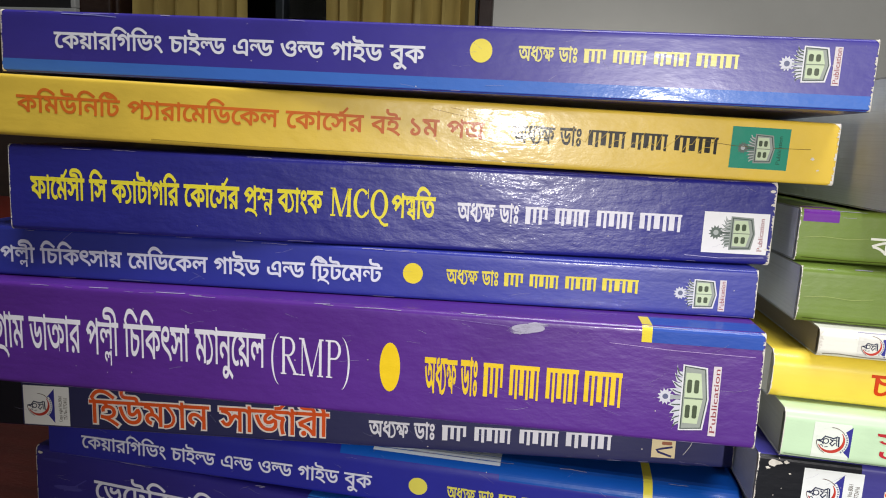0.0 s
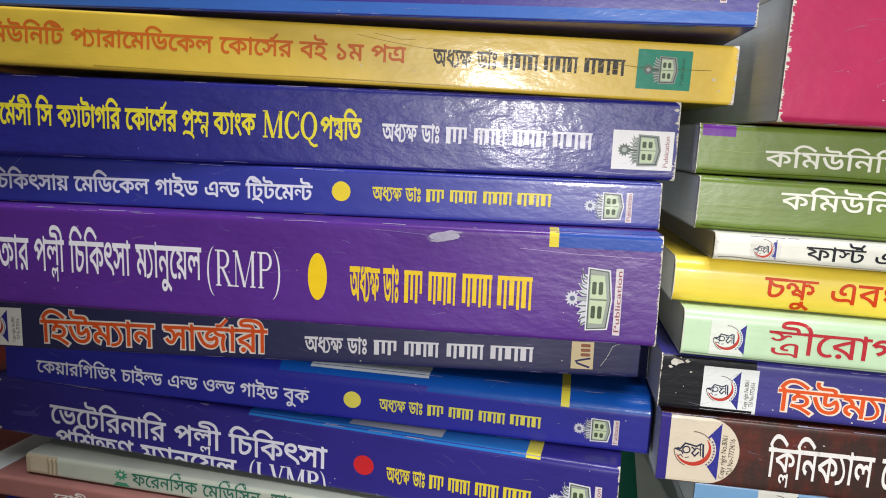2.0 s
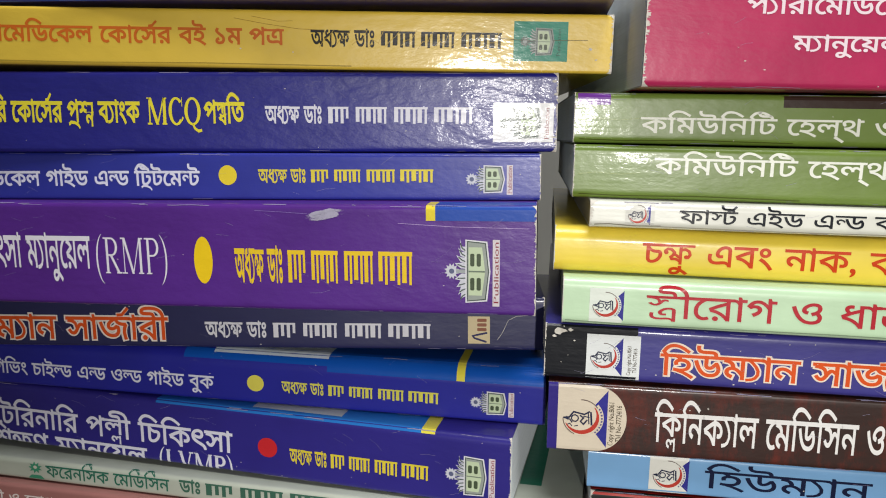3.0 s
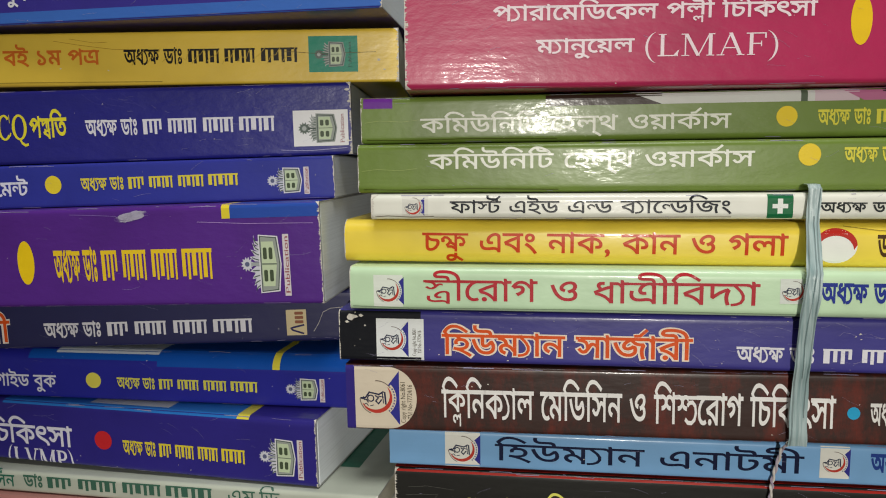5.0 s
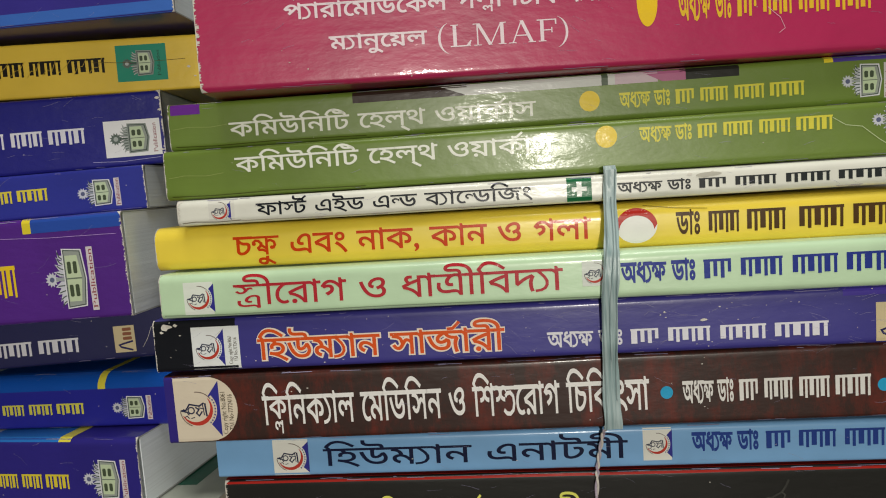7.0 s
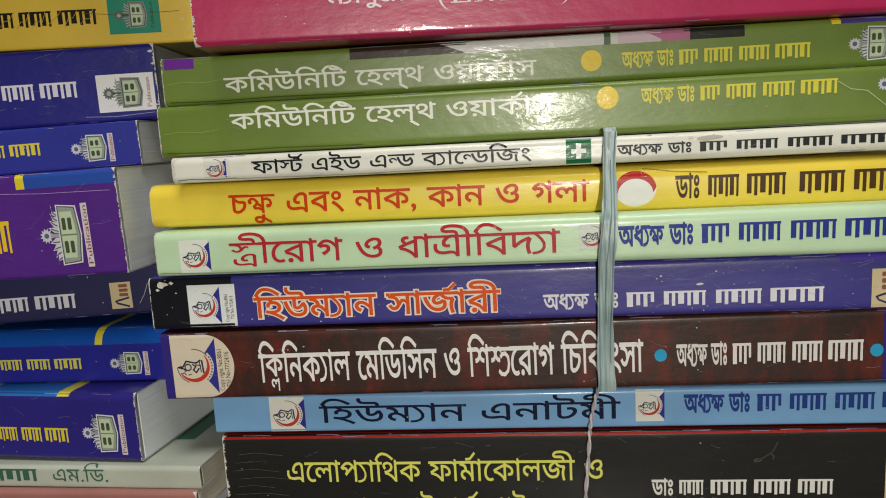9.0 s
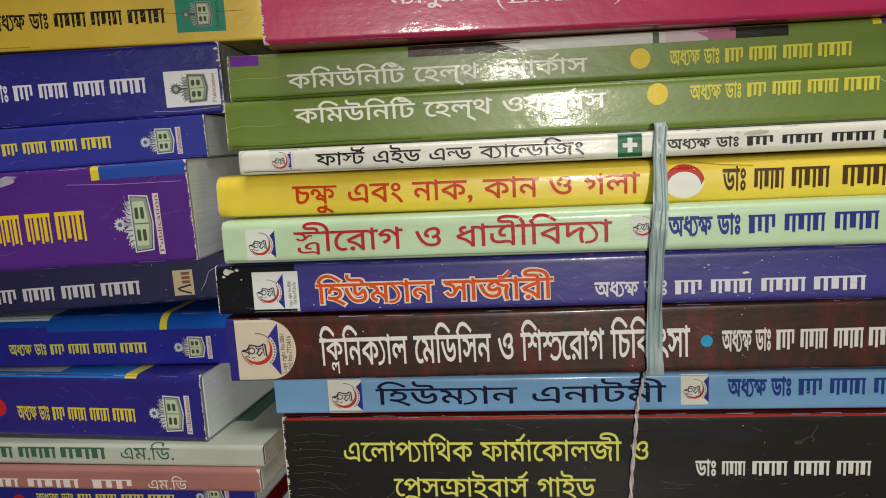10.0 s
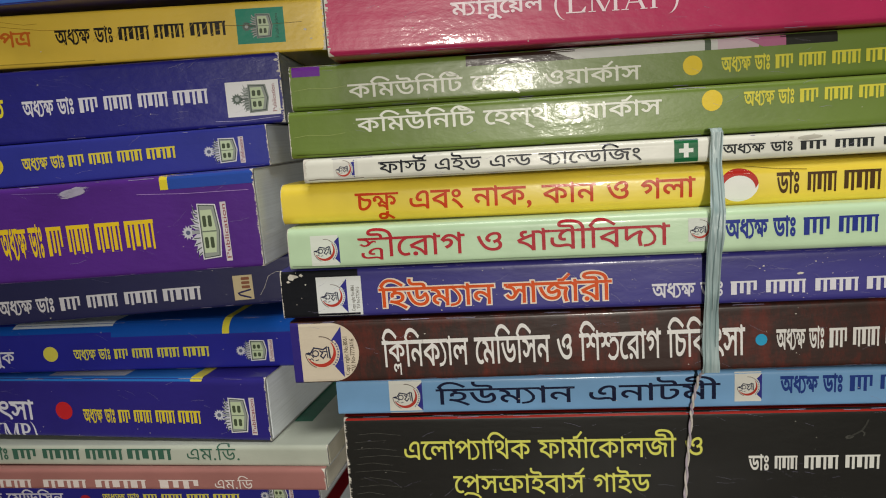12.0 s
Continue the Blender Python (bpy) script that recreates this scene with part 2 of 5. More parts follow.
def stacked(cons, bold):
    """A consonant or a joined pair; polygons and width."""
    ka, ta, ra, la, sa, sha = "\u0995", "\u09a4", "\u09b0", "\u09b2", "\u09b8", "\u09b6"
    if len(cons) == 1:
        return glyph(cons[0], bold), advance(cons[0])
    a, b = cons[0], cons[1]
    thin = 0.066 + 1.6 * bold
    if (a, b) == (ta, ra):  # tra is an e with a head stroke
        w = advance("\u098f")
        return glyph("\u098f", bold) + head_bar(-0.01, w, bold), w
    if (a, b) == (ka, ra):
        w = advance("\u098f")
        h, n = hook_of_ka(bold)
        return glyph("\u098f", bold) + moved(h, w - 0.06, 0) + head_bar(-0.01, w + n - 0.06, bold), w + n - 0.06
    if (a, b) == (ka, ta):
        w = right(glyph(ta, bold))
        h, n = hook_of_ka(bold)
        return glyph(ta, bold) + moved(h, w - 0.1, 0) + head_bar(-0.01, w + n - 0.1, bold), w + n - 0.1
    if (a, b) == (sa, ta):
        g, x = open_half(sa, bold)
        w = advance("\u098f") * 0.95
        return moved(g, 0, 0.27, 1.0, 0.56) + moved(glyph("\u098f", bold), 0.03, -0.1, 0.95, 0.62) + head_bar(-0.01, w + 0.08, bold), w + 0.05
    if (a, b) == (ka, "\u09b7"):
        w = 0.86
        lines = stroke([(0.05, 0.35), (0.05, 0.42), (0.12, 0.48), (0.21, 0.47), (0.3, 0.38), (0.27, 0.29), (0.2, 0.23), (0.23, 0.17), (0.34, 0.17), (0.47, 0.1)], thin)
        lines += stroke([(0.26, 0.36), (0.47, 0.2)], thin) + stroke([(0.47, HEAD - 0.02), (0.47, 0.0)], thin)
        lines += stroke([(0.47, 0.45), (0.6, 0.48), (0.7, 0.42), (0.73, 0.32), (0.68, 0.23), (0.62, 0.23)], thin)
        lines += disc(0.07, 0.37, thin * 0.75, thin * 0.75, 10) + disc(0.63, 0.24, thin * 0.75, thin * 0.75, 10)
        return lines + head_bar(-0.02, w, bold), w
    if (a, b) in ((la, la), (ka, la)):
        return hung(a, b, bold)
    if b in ("\u09a1", "\u099f"):
        return beside(a, b, bold)
    if (a, b) == (sha, "\u09a8"):
        g, x = open_half(a, bold)
        n = advance(b) * 0.78
        low = cut(glyph(b, bold * 1.2), 1, HEAD - 0.08, True)
        return g + moved(low, x - 0.1, -0.12, 0.78, 0.8) + head_bar(-0.01, x - 0.1 + n, bold) + stroke([(x - 0.13 + n - 0.03, HEAD - 0.02), (x - 0.13 + n - 0.03, 0.2)], thin), x - 0.1 + n
    wa, wb = advance(a) * 0.72, advance(b) * 0.8
    w = max(wa, wb) + 0.1
    top = moved(cut(glyph(a, bold * 0.8), 1, 0.03, False), 0.0, 0.27, 0.72, 0.352 / HEAD)
    low = moved(cut(glyph(b, bold * 1.2), 1, HEAD - 0.08, True), w - wb, -0.05, 0.8, 0.6)
    x = w - wb + 0.8 * foot_of(b, bold) + 0.5 * thin
    return top + low + head_bar(-0.01, w, bold) + stroke([(x, HEAD - 0.02), (x, 0.15)], thin), w


def shu(bold):
    """Sha with its own form of the u sign: a round curl in place of the stem."""
    g, x = open_half("\u09b6", bold)
    bowl = [(x - 0.05, 0.4), (x + 0.04, 0.47), (x + 0.17, 0.48), (x + 0.28, 0.4), (x + 0.31, 0.25), (x + 0.26, 0.1), (x + 0.13, 0.02), (x - 0.02, 0.03), (x - 0.13, 0.11)]
    return g + stroke(bowl, 0.072 + 1.6 * bold) + head_bar(-0.01, x + 0.36, bold), x + 0.36


def ring(cx, cy, rx, ry, thick, thin, a0=0.0, a1=2 * math.pi, n=30):
    """A round stroke, thick at its sides and thin above and below."""
    out = []
    for k in range(n):
        quad = []
        for a, q in ((a0 + (a1 - a0) * k / n, 0), (a0 + (a1 - a0) * (k + 1) / n, 0), (a0 + (a1 - a0) * (k + 1) / n, 1), (a0 + (a1 - a0) * k / n, 1)):
            quad.append((cx + (rx - q * thick) * math.cos(a), cy + (ry - q * thin) * math.sin(a)))
        out.append(quad)
    return out


def roman(ch, bold):
    """Upright capitals with serifs, thick and thin strokes; polygons and width."""
    H, K, N = 0.7, 0.1 + 2 * bold, 0.04 + 1.2 * bold
    foot = lambda x, y: rect(x - 0.1, x + 0.1, y, y + 0.03 + bold) if y < 0.3 else rect(x - 0.1, x + 0.1, y - 0.03 - bold, y)
    stem = lambda x, w: rect(x - w / 2, x + w / 2, 0, H)
    slope = lambda x0, y0, x1, y1, w: [[(x0 - w / 2, y0), (x0 + w / 2, y0), (x1 + w / 2, y1), (x1 - w / 2, y1)]]
    if ch == "M":
        return stem(0.13, N) + slope(0.15, H, 0.46, 0.0, K) + slope(0.46, 0.0, 0.75, H, N) + stem(0.77, K) + foot(0.13, 0) + foot(0.77, 0) + rect(0.02, 0.18, H - 0.03, H) + rect(0.72, 0.88, H - 0.03, H), 0.92
    if ch == "C":
        c = ring(0.36, H / 2, 0.33, H / 2 + 0.015, K * 1.05, N, 0.75, 2 * math.pi - 0.7)
        return c + rect(0.6, 0.625, H * 0.68, H + 0.01) + stroke([(0.595, 0.1), (0.64, 0.2)], N), 0.69
    if ch == "Q":
        return ring(0.37, H / 2, 0.35, H / 2 + 0.015, K * 1.05, N) + stroke([(0.36, 0.02), (0.46, -0.1), (0.6, -0.16), (0.75, -0.14)], 0.06 + bold), 0.76
    if ch in "RP":
        bowl = ring(0.33, H - 0.18, 0.24, 0.18, K, N, -math.pi / 2, math.pi / 2, 16) + rect(0.15, 0.34, H - N, H) + rect(0.15, 0.34, H - 0.36, H - 0.36 + N)
        out = stem(0.16, K) + foot(0.16, 0) + rect(0.03, 0.2, H - 0.03, H) + bowl
        if ch == "R":
            return out + slope(0.3, H - 0.34, 0.6, 0, K * 1.1) + rect(0.5, 0.7, 0, 0.03), 0.69
        return out, 0.62
    if ch == "L":
        return stem(0.16, K) + foot(0.16, H) + rect(0.04, 0.56, 0, N) + [[(0.54, 0.0), (0.59, 0.19), (0.56, 0.19), (0.44, 0.02)]], 0.62
    if ch == "A":
        return slope(0.12, 0, 0.36, H, N) + slope(0.62, 0, 0.36, H + 0.01, K) + rect(0.2, 0.52, 0.22, 0.22 + N) + foot(0.11, 0) + foot(0.62, 0), 0.73
    if ch == "V":
        return slope(0.36, 0, 0.12, H, K) + slope(0.37, 0, 0.61, H, N) + foot(0.11, H) + foot(0.62, H), 0.73
    if ch == "F":
        return stem(0.16, K) + foot(0.16, 0) + rect(0.03, 0.54, H - N, H) + rect(0.5, 0.54, H - 0.17, H) + rect(0.16, 0.42, 0.34, 0.34 + N) + rect(0.4, 0.43, 0.27, 0.44), 0.58
    if ch == "(":
        return ring(0.42, 0.28, 0.34, 0.5, 0.07 + bold, 0.0, math.pi * 0.58, math.pi * 1.42, 16), 0.36
    return ring(-0.08, 0.28, 0.34, 0.5, 0.07 + bold, 0.0, -math.pi * 0.42, math.pi * 0.42, 16), 0.34


def letters(text, bold):
    """Polygons of a line of Bengali or Latin, letters joined and vowel signs put where they belong; and its width."""
    text = text.replace("\u09af\u09bc", "\u09df").replace("\u09cb", "\u09c7\u09be")
    out, x, i = [], 0.0, 0
    while i < len(text):
        c = text[i]
        if c == " ":
            x += 0.32
            i += 1
            continue
        if not ("\u0995" <= c <= "\u09b9" or c == "\u09df"):
            g, w = roman(c, bold) if c in "MCQRPLAVF()" else (glyph(c, bold), advance(c))
            out += moved(g, x, 0)
            x += w
            i += 1
            continue
        reph = text.startswith(REPH, i) and i + 2 < len(text) and text[i + 2] != "\u200c"
        if reph:
            i += 2
        cons = [text[i]]
        i += 1
        ya = ra = shown = False
        while i < len(text) and text[i] == HASANTA:
            if text[i + 1] == "\u200c":
                shown = True
                i += 2
                break
            n = text[i + 1]
            i += 2
            if n == "\u09af":
                ya = True
            elif n == "\u09b0" and cons not in (["\u09a4"], ["\u0995"]):
                ra = cons != ["\u09b8", "\u09a4"]
            else:
                cons.append(n)
        signs = []
        while i < len(text) and "\u09be" <= text[i] <= "\u09cc":
            signs.append(text[i])
            i += 1
        curl = cons == ["\u09b6"] and signs == ["\u09c1"]
        for s in signs:
            if s in PRE:
                out += moved(glyph(s, bold), x, 0)
                x += advance(s)
        t, w = shu(bold) if curl else stacked(cons, bold)
        out += moved(t, x, 0)
        if ra:
            out += moved(stroke([(0.06, -0.1), (0.22, -0.03), (0.5, -0.05), (0.72, -0.12), (0.84, -0.22)], 0.075 + bold), x, 0.02, w / 0.85, 1)
        if reph:
            out += moved(stroke([(w - 0.36, HEAD + 0.06), (w - 0.2, HEAD + 0.07), (w - 0.02, HEAD + 0.26)], 0.075 + bold), x, 0)
        for s in signs:
            if s in BELOW and not curl:
                g = glyph(s, bold)
                out += moved(g, x + (0.6 if cons[-1] == "\u09b7" else w), -0.06 if len(cons) > 1 else 0)
        if shown:
            out += moved(glyph(HASANTA, bold), x + w, 0)
        x += w
        if ya:
            w2 = 0.062 + 1.6 * bold
            hook = [(0.03, 0.57), (0.1, 0.5), (0.18, 0.4), (0.235, 0.28), (0.235, 0.17), (0.18, 0.07), (0.09, 0.02), (-0.05, 0.0)]
            out += moved(stroke(hook, w2), x, 0)
            out += [[(x - 0.04, HEAD - 0.062 - bold), (x + 0.36, HEAD - 0.062 - bold), (x + 0.36, HEAD + bold), (x - 0.04, HEAD + bold)]]
            x += 0.34
        for s in signs:
            if s not in PRE and s not in BELOW:
                out += moved(glyph(s, bold), x, 0)
                x += advance(s)
    return out, x


def disc(u, v, ru, rv, n=28):
    return [[(u + ru * math.cos(2 * math.pi * k / n), v + rv * math.sin(2 * math.pi * k / n)) for k in range(n)]]


def rect(u0, u1, v0, v1):
    return [[(u0, v0), (u1, v0), (u1, v1), (u0, v1)]]


def grid(u0, u1, v0, v1, du=5.0, dv=0.6):
    nu, nv = max(1, int((u1 - u0) / du)), max(1, int((v1 - v0) / dv))
    us = [u0 + (u1 - u0) * k / nu for k in range(nu + 1)]
    vs = [v0 + (v1 - v0) * k / nv for k in range(nv + 1)]
    return [[(us[a], vs[b]), (us[a + 1], vs[b]), (us[a + 1], vs[b + 1]), (us[a], vs[b + 1])] for a in range(nu) for b in range(nv)]


# ---- books ----
class Book:
    """A lying paperback: u runs along its spine, v up the spine and on over the upper cover, both in millimetres."""
    count = 0

    def __init__(self, x, y, z, yaw, tilt, length, thick, cover, label, width=178.0, rt=1.4, rb=1.4, bulge=0.0, pages="#e9eff4", wave=0.14, drop=0.0, rise=0.0):
        Book.count += 1
        self.seed = Book.count * 7.31
        self.L, self.T, self.W, self.rt, self.rb, self.bulge, self.wave = length, thick, width, rt, rb, bulge, wave
        self.drop, self.rise = drop, rise
        self.rng = random.Random(Book.count)
        self.root = tagged(new("book"), label, "book", "stacked medical paperbacks")
        self.root.matrix_world = pose(x / 1000, y / 1000, z / 1000 + LIFT, 0, -tilt, yaw)
        self.make_cover(cover)
        self.make_pages(paper_edge(pages))

    def depth(self, u, v):
        T = self.T
        n = self.wave * (noise.noise(Vector((u * 0.022, v * 0.05, self.seed))))
        if v > T:
            return self.rt + (v - T)
        y = self.bulge * ((2 * v / T - 1) ** 2)
        if v > T - self.rt:
            y += self.rt - math.sqrt(max(0, self.rt ** 2 - (v - T + self.rt) ** 2))
            n *= max(0.0, (T - v) / self.rt)
        elif v < self.rb:
            y += self.rb - math.sqrt(max(0, self.rb ** 2 - (self.rb - v) ** 2))
            n *= max(0.0, v / self.rb)
        return y + n

    def at(self, u, v, lift=0.0):
        """The place on the cover, in metres, lifted off it by so many millimetres."""
        y, z = self.depth(u, v), min(v, self.T)
        if lift:
            e = 0.15
            y2, z2 = self.depth(u, v + e), min(v + e, self.T)
            y1, z1 = self.depth(u, v - e), min(v - e, self.T)
            dy, dz = y2 - y1, z2 - z1
            d = math.hypot(dy, dz) or 1
            y, z = y - dz / d * lift, z + dy / d * lift
        z += self.sag(u, v)
        return (u / 1000, y / 1000, z / 1000)

    def sag(self, u, v):
        """How far the two long folds part towards the start of the spine."""
        f = 1 - u / self.L
        return self.rise * f * max(0.0, min(v, self.T) - self.T + 4) / 4 - self.drop * f * max(0.0, 1 - v / 6)

    def make_cover(self, material):
        T, W, th = self.T, self.W, 0.45
        steps = max(10, int(T / 1.2))
        vs = [self.rb * (1 - math.cos(math.pi / 2 * k / 5)) for k in range(1, 5)]
        vs += [self.rb + (T - self.rb - self.rt) * k / steps for k in range(steps + 1)]
        vs += [T - self.rt * (1 - math.sin(math.pi / 2 * (k / 5))) for k in range(1, 5)]
        n = 72
        outer, inner = [], []
        for k in range(n + 1):
            u = self.L * k / n
            ro, ri = [], []
            for j in range(7):
                y = W - (W - self.rb - self.bulge) * j / 6
                ro.append((u / 1000, y / 1000, self.sag(u, 0) / 1000))
                ri.append((u / 1000, y / 1000, (th + self.sag(u, 0)) / 1000))
            for v in vs:
                a = self.at(u, v)
                ro.append(a)
                b = self.at(u, min(max(v, th), T - th), -th)
                ri.append(b)
            for j in range(7):
                y = self.rt + self.bulge + (W - self.rt - self.bulge) * j / 6
                ro.append((u / 1000, y / 1000, (T + self.sag(u, T)) / 1000))
                ri.append((u / 1000, y / 1000, (T - th + self.sag(u, T)) / 1000))
            outer.append(ro)
            inner.append(ri)
        m = len(outer[0])
        verts = [p for r in outer for p in r] + [p for r in inner for p in r]
        o2 = (n + 1) * m
        faces = []
        for k in range(n):
            for j in range(m - 1):
                a, b, c, d = k * m + j, (k + 1) * m + j, (k + 1) * m + j + 1, k * m + j + 1
                faces.append((a, b, c, d))
                faces.append((o2 + d, o2 + c, o2 + b, o2 + a))
            for j in (0, m - 1):
                a, b = k * m + j, (k + 1) * m + j
                faces.append((a, o2 + a, o2 + b, b) if j == 0 else (b, o2 + b, o2 + a, a))
        for k, flip in ((0, False), (n, True)):
            for j in range(m - 1):
                a, b = k * m + j, k * m + j + 1
                f = (a, b, o2 + b, o2 + a)
                faces.append(f[::-1] if flip else f)
        me = mesh_from("cover", verts, faces, material, True)
        me.materials.append(card_core())
        first = n * (2 * (m - 1) + 2)
        for f in me.polygons:
            if f.index >= first or any(v >= o2 for v in f.vertices):
                f.material_index = 1
        part("cover", me, self.root)

    def make_pages(self, material):
        th, n = 0.5, 14
        y0 = max(self.rt, self.rb) * 0.6 + self.bulge + 0.9
        verts, faces = [], []
        rows = 24
        for side, u in ((0, 0.1), (1, self.L - 0.1)):
            for k in range(rows + 1):
                z = th + (self.T - 2 * th) * k / rows
                r = self.rng.uniform(0, 0.05)
                for j in range(n + 1):
                    y = y0 + (self.W - y0 - 1.2) * j / n
                    uu = u + (r if side == 0 else -r)
                    verts.append((uu / 1000, y / 1000, z / 1000))
        m, h = n + 1, (rows + 1) * (n + 1)
        for k in range(rows):
            for j in range(n):
                a = k * m + j
                faces.append((a, a + m, a + m + 1, a + 1))
                faces.append((h + a, h + a + 1, h + a + m + 1, h + a + m))
        for k in range(rows):
            for j, flip in ((0, False), (n, True)):
                f = (k * m + j, h + k * m + j, h + (k + 1) * m + j, (k + 1) * m + j)
                faces.append(f[::-1] if flip else f)
        for k, flip in ((0, False), (rows, True)):
            for j in range(n):
                a = k * m + j
                f = (a, a + 1, h + a + 1, h + a)
                faces.append(f[::-1] if flip else f)
        part("page_block", mesh_from("page_block", verts, faces, material), self.root)

    def lay(self, name, polys, material, level=1, label="", parent=None):
        """Flat printing on the cover out of polygons in u and v."""
        verts, faces, seen = [], [], {}
        for p in sliced(sliced(polys, 1, 0.9), 0, 3.5):
            a = sum(p[i][0] * p[(i + 1) % len(p)][1] - p[(i + 1) % len(p)][0] * p[i][1] for i in range(len(p)))
            if a < 0:
                p = p[::-1]
            ring = []
            for u, v in p:
                key = (round(u, 3), round(v, 3))
                if key not in seen:
                    seen[key] = len(verts)
                    verts.append(self.at(u, v, 0.03 + 0.022 * level))
                if seen[key] not in ring:
                    ring.append(seen[key])
            if len(ring) > 2:
                faces.append(tuple(ring))
        return part(name, mesh_from(name, verts, faces, material), parent or self.root, label)

    def patch(self, u0, u1, v0, v1, h, name="printed_panel", level=1, label=""):
        return self.lay(name, grid(u0, u1, v0, v1), ink(h), level, label)

    def title(self, text, u0, u1, vb, vm, h, bold=0.012, outline=None, level=3, name="title_word", clip=None):
        if outline:
            self.title(text, u0 - 0.2, u1 + 0.2, vb, vm, outline, bold + 0.042, None, level - 1, "title_outline", clip)
        words, x = [], 0.0
        for word in text.split():
            polys, w = letters(word, bold)
            words.append(moved(polys, x, 0))
            x += w + 0.32
        x0 = min(p[0] for t in words[0] for p in t)
        x1 = max(p[0] for t in words[-1] for p in t)
        s, k = (u1 - u0) / (x1 - x0), (vm - vb) / HEAD
        for polys in words:
            polys = [[(u0 + (p[0] - x0) * s, vb + p[1] * k) for p in t] for t in polys]
            if clip is not None:
                polys = cut(polys, 1, clip, False)
            self.lay(name, polys, ink(h), level)

    def upright(self, text, u0, u1, v0, v1, h):
        """A small line that reads upwards; u0 is the top of its letters."""
        polys, w = letters(text, 0.004)
        x1 = max(p[0] for t in polys for p in t)
        self.lay("small_print", [[(u1 - p[1] / 0.7 * (u1 - u0), v0 + p[0] / x1 * (v1 - v0)) for p in t] for t in polys], ink(h), 4)

    def author(self, u0, u1, vb, vm, h, lead="অধ্যক্ষ ডাঃ", spans=((0.305, 0.405), (0.44, 0.59), (0.625, 0.785), (0.815, 1.0)), bold=0.02, lead_to=0.275):
        """The line with the author: his office in letters, his name as bars."""
        w = u1 - u0
        if lead:
            self.title(lead, u0, u0 + lead_to * w, vb, vm, h, bold, None, 3, "author_office")
        k = vm - vb
        for a, b in spans:
            x0, x1 = u0 + a * w, u0 + b * w
            shape = ((0.02, 0.24, 0), (0.36, 0.5, 0.1), (0.62, 0.76, 0), (0.88, 1, 0.3)) if b - a < 0.125 else ((0, 0.12, 0.1), (0.19, 0.27, 0), (0.34, 0.48, 0.12), (0.56, 0.64, 0), (0.7, 0.83, 0.06), (0.91, 0.98, 0))
            top, cuts = vm - 0.13 * k, sorted({0, 1, *[q for bar in shape for q in bar[:2]]})
            bars = [rect(x0 + p * (x1 - x0), x0 + q * (x1 - x0), top, vm)[0] for p, q in zip(cuts, cuts[1:])]
            for p, q, low in shape:
                bars += rect(x0 + p * (x1 - x0), x0 + q * (x1 - x0), vb + low * k, top)
            self.lay("name_bar", bars, ink(h), 3)

    def dot(self, u, v, ru, rv, h):
        self.lay("printed_dot", disc(u, v, ru, rv), ink(h), 2)

    def emblem(self, u0, u1, v0, v1, backing=None, bar="#8c3c46", dark=False):
        """A publisher's emblem lying on its side: rosette, open book and a bar."""
        w, h, vc = (u1 - u0) * 0.95, v1 - v0, (v0 + v1) / 2
        u1 = u0 + w
        if backing:
            self.patch(u0 - 0.1 * w, u1 + 0.06 * w, v0 - 0.12 * h, v1 + 0.1 * h, backing, "emblem_panel", 2)
        pale, line = ink("#aab0ae" if dark else "#c6c8d2"), ink("#4a5650")
        su, sr = u0 + 0.13 * w, 0.14 * w
        sv = max(1.0, 0.13 * h / sr)
        star = [(su + sr * (1.0 if k % 2 else 0.66) * math.cos(k * math.pi / 12), vc + sr * sv * (1.0 if k % 2 else 0.66) * math.sin(k * math.pi / 12)) for k in range(24)]
        base = self.lay("emblem", [star], ink("#5f6b64") if dark else pale, 3, "starry flower with leaves over an open book")
        self.lay("emblem_seed", disc(su, vc, 0.36 * sr, 0.36 * sr, 12), pale if dark else ink("#5c6280"), 4, "", base)
        self.lay("emblem_stem", rect(su + 0.6 * sr, u0 + 0.4 * w, vc - 0.03 * h, vc + 0.03 * h), line if dark else ink("#9aa0a2"), 4, "", base)
        leaf, vein = [], []
        for k in (-4, -3, -2, -1, 1, 2, 3, 4):
            a, tip = vc + k * 0.085 * h, (u0 + (0.15 + 0.035 * abs(k)) * w, vc + k * 0.125 * h)
            leaf.append([(u0 + 0.41 * w, a - 0.045 * h), (u0 + 0.3 * w, a - 0.05 * h + k * 0.012 * h), tip, (u0 + 0.32 * w, a + 0.05 * h), (u0 + 0.41 * w, a + 0.045 * h)])
            vein += stroke([(u0 + 0.4 * w, a - 0.02 * h), (u0 + 0.33 * w, a - 0.015 * h + k * 0.01 * h), ((u0 + 0.3 * w + tip[0]) / 2, (a + 2 * tip[1]) / 3)], 0.022 * w)
        tagged(self.lay("emblem_leaf", leaf, ink("#6a756e") if dark else pale, 3, "", base), kind="stuff")
        tagged(self.lay("emblem_vein", vein, pale if dark else line, 4, "", base), kind="stuff")
        frame_in = lambda d: [[(u0 + 0.39 * w + d, v0 + d), (u0 + 0.8 * w - d, v0 + 0.03 * h + d), (u0 + 0.86 * w - d, vc), (u0 + 0.8 * w - d, v1 - 0.03 * h - d), (u0 + 0.39 * w + d, v1 - d)]]
        self.lay("emblem_border", frame_in(0), ink("#8a928d" if dark else "#d6d6dc"), 5, "", base)
        self.lay("emblem_rim", frame_in(0.025 * w), line, 6, "", base)
        self.lay("emblem_side", frame_in(0.045 * w), ink("#939a94"), 7, "", base)
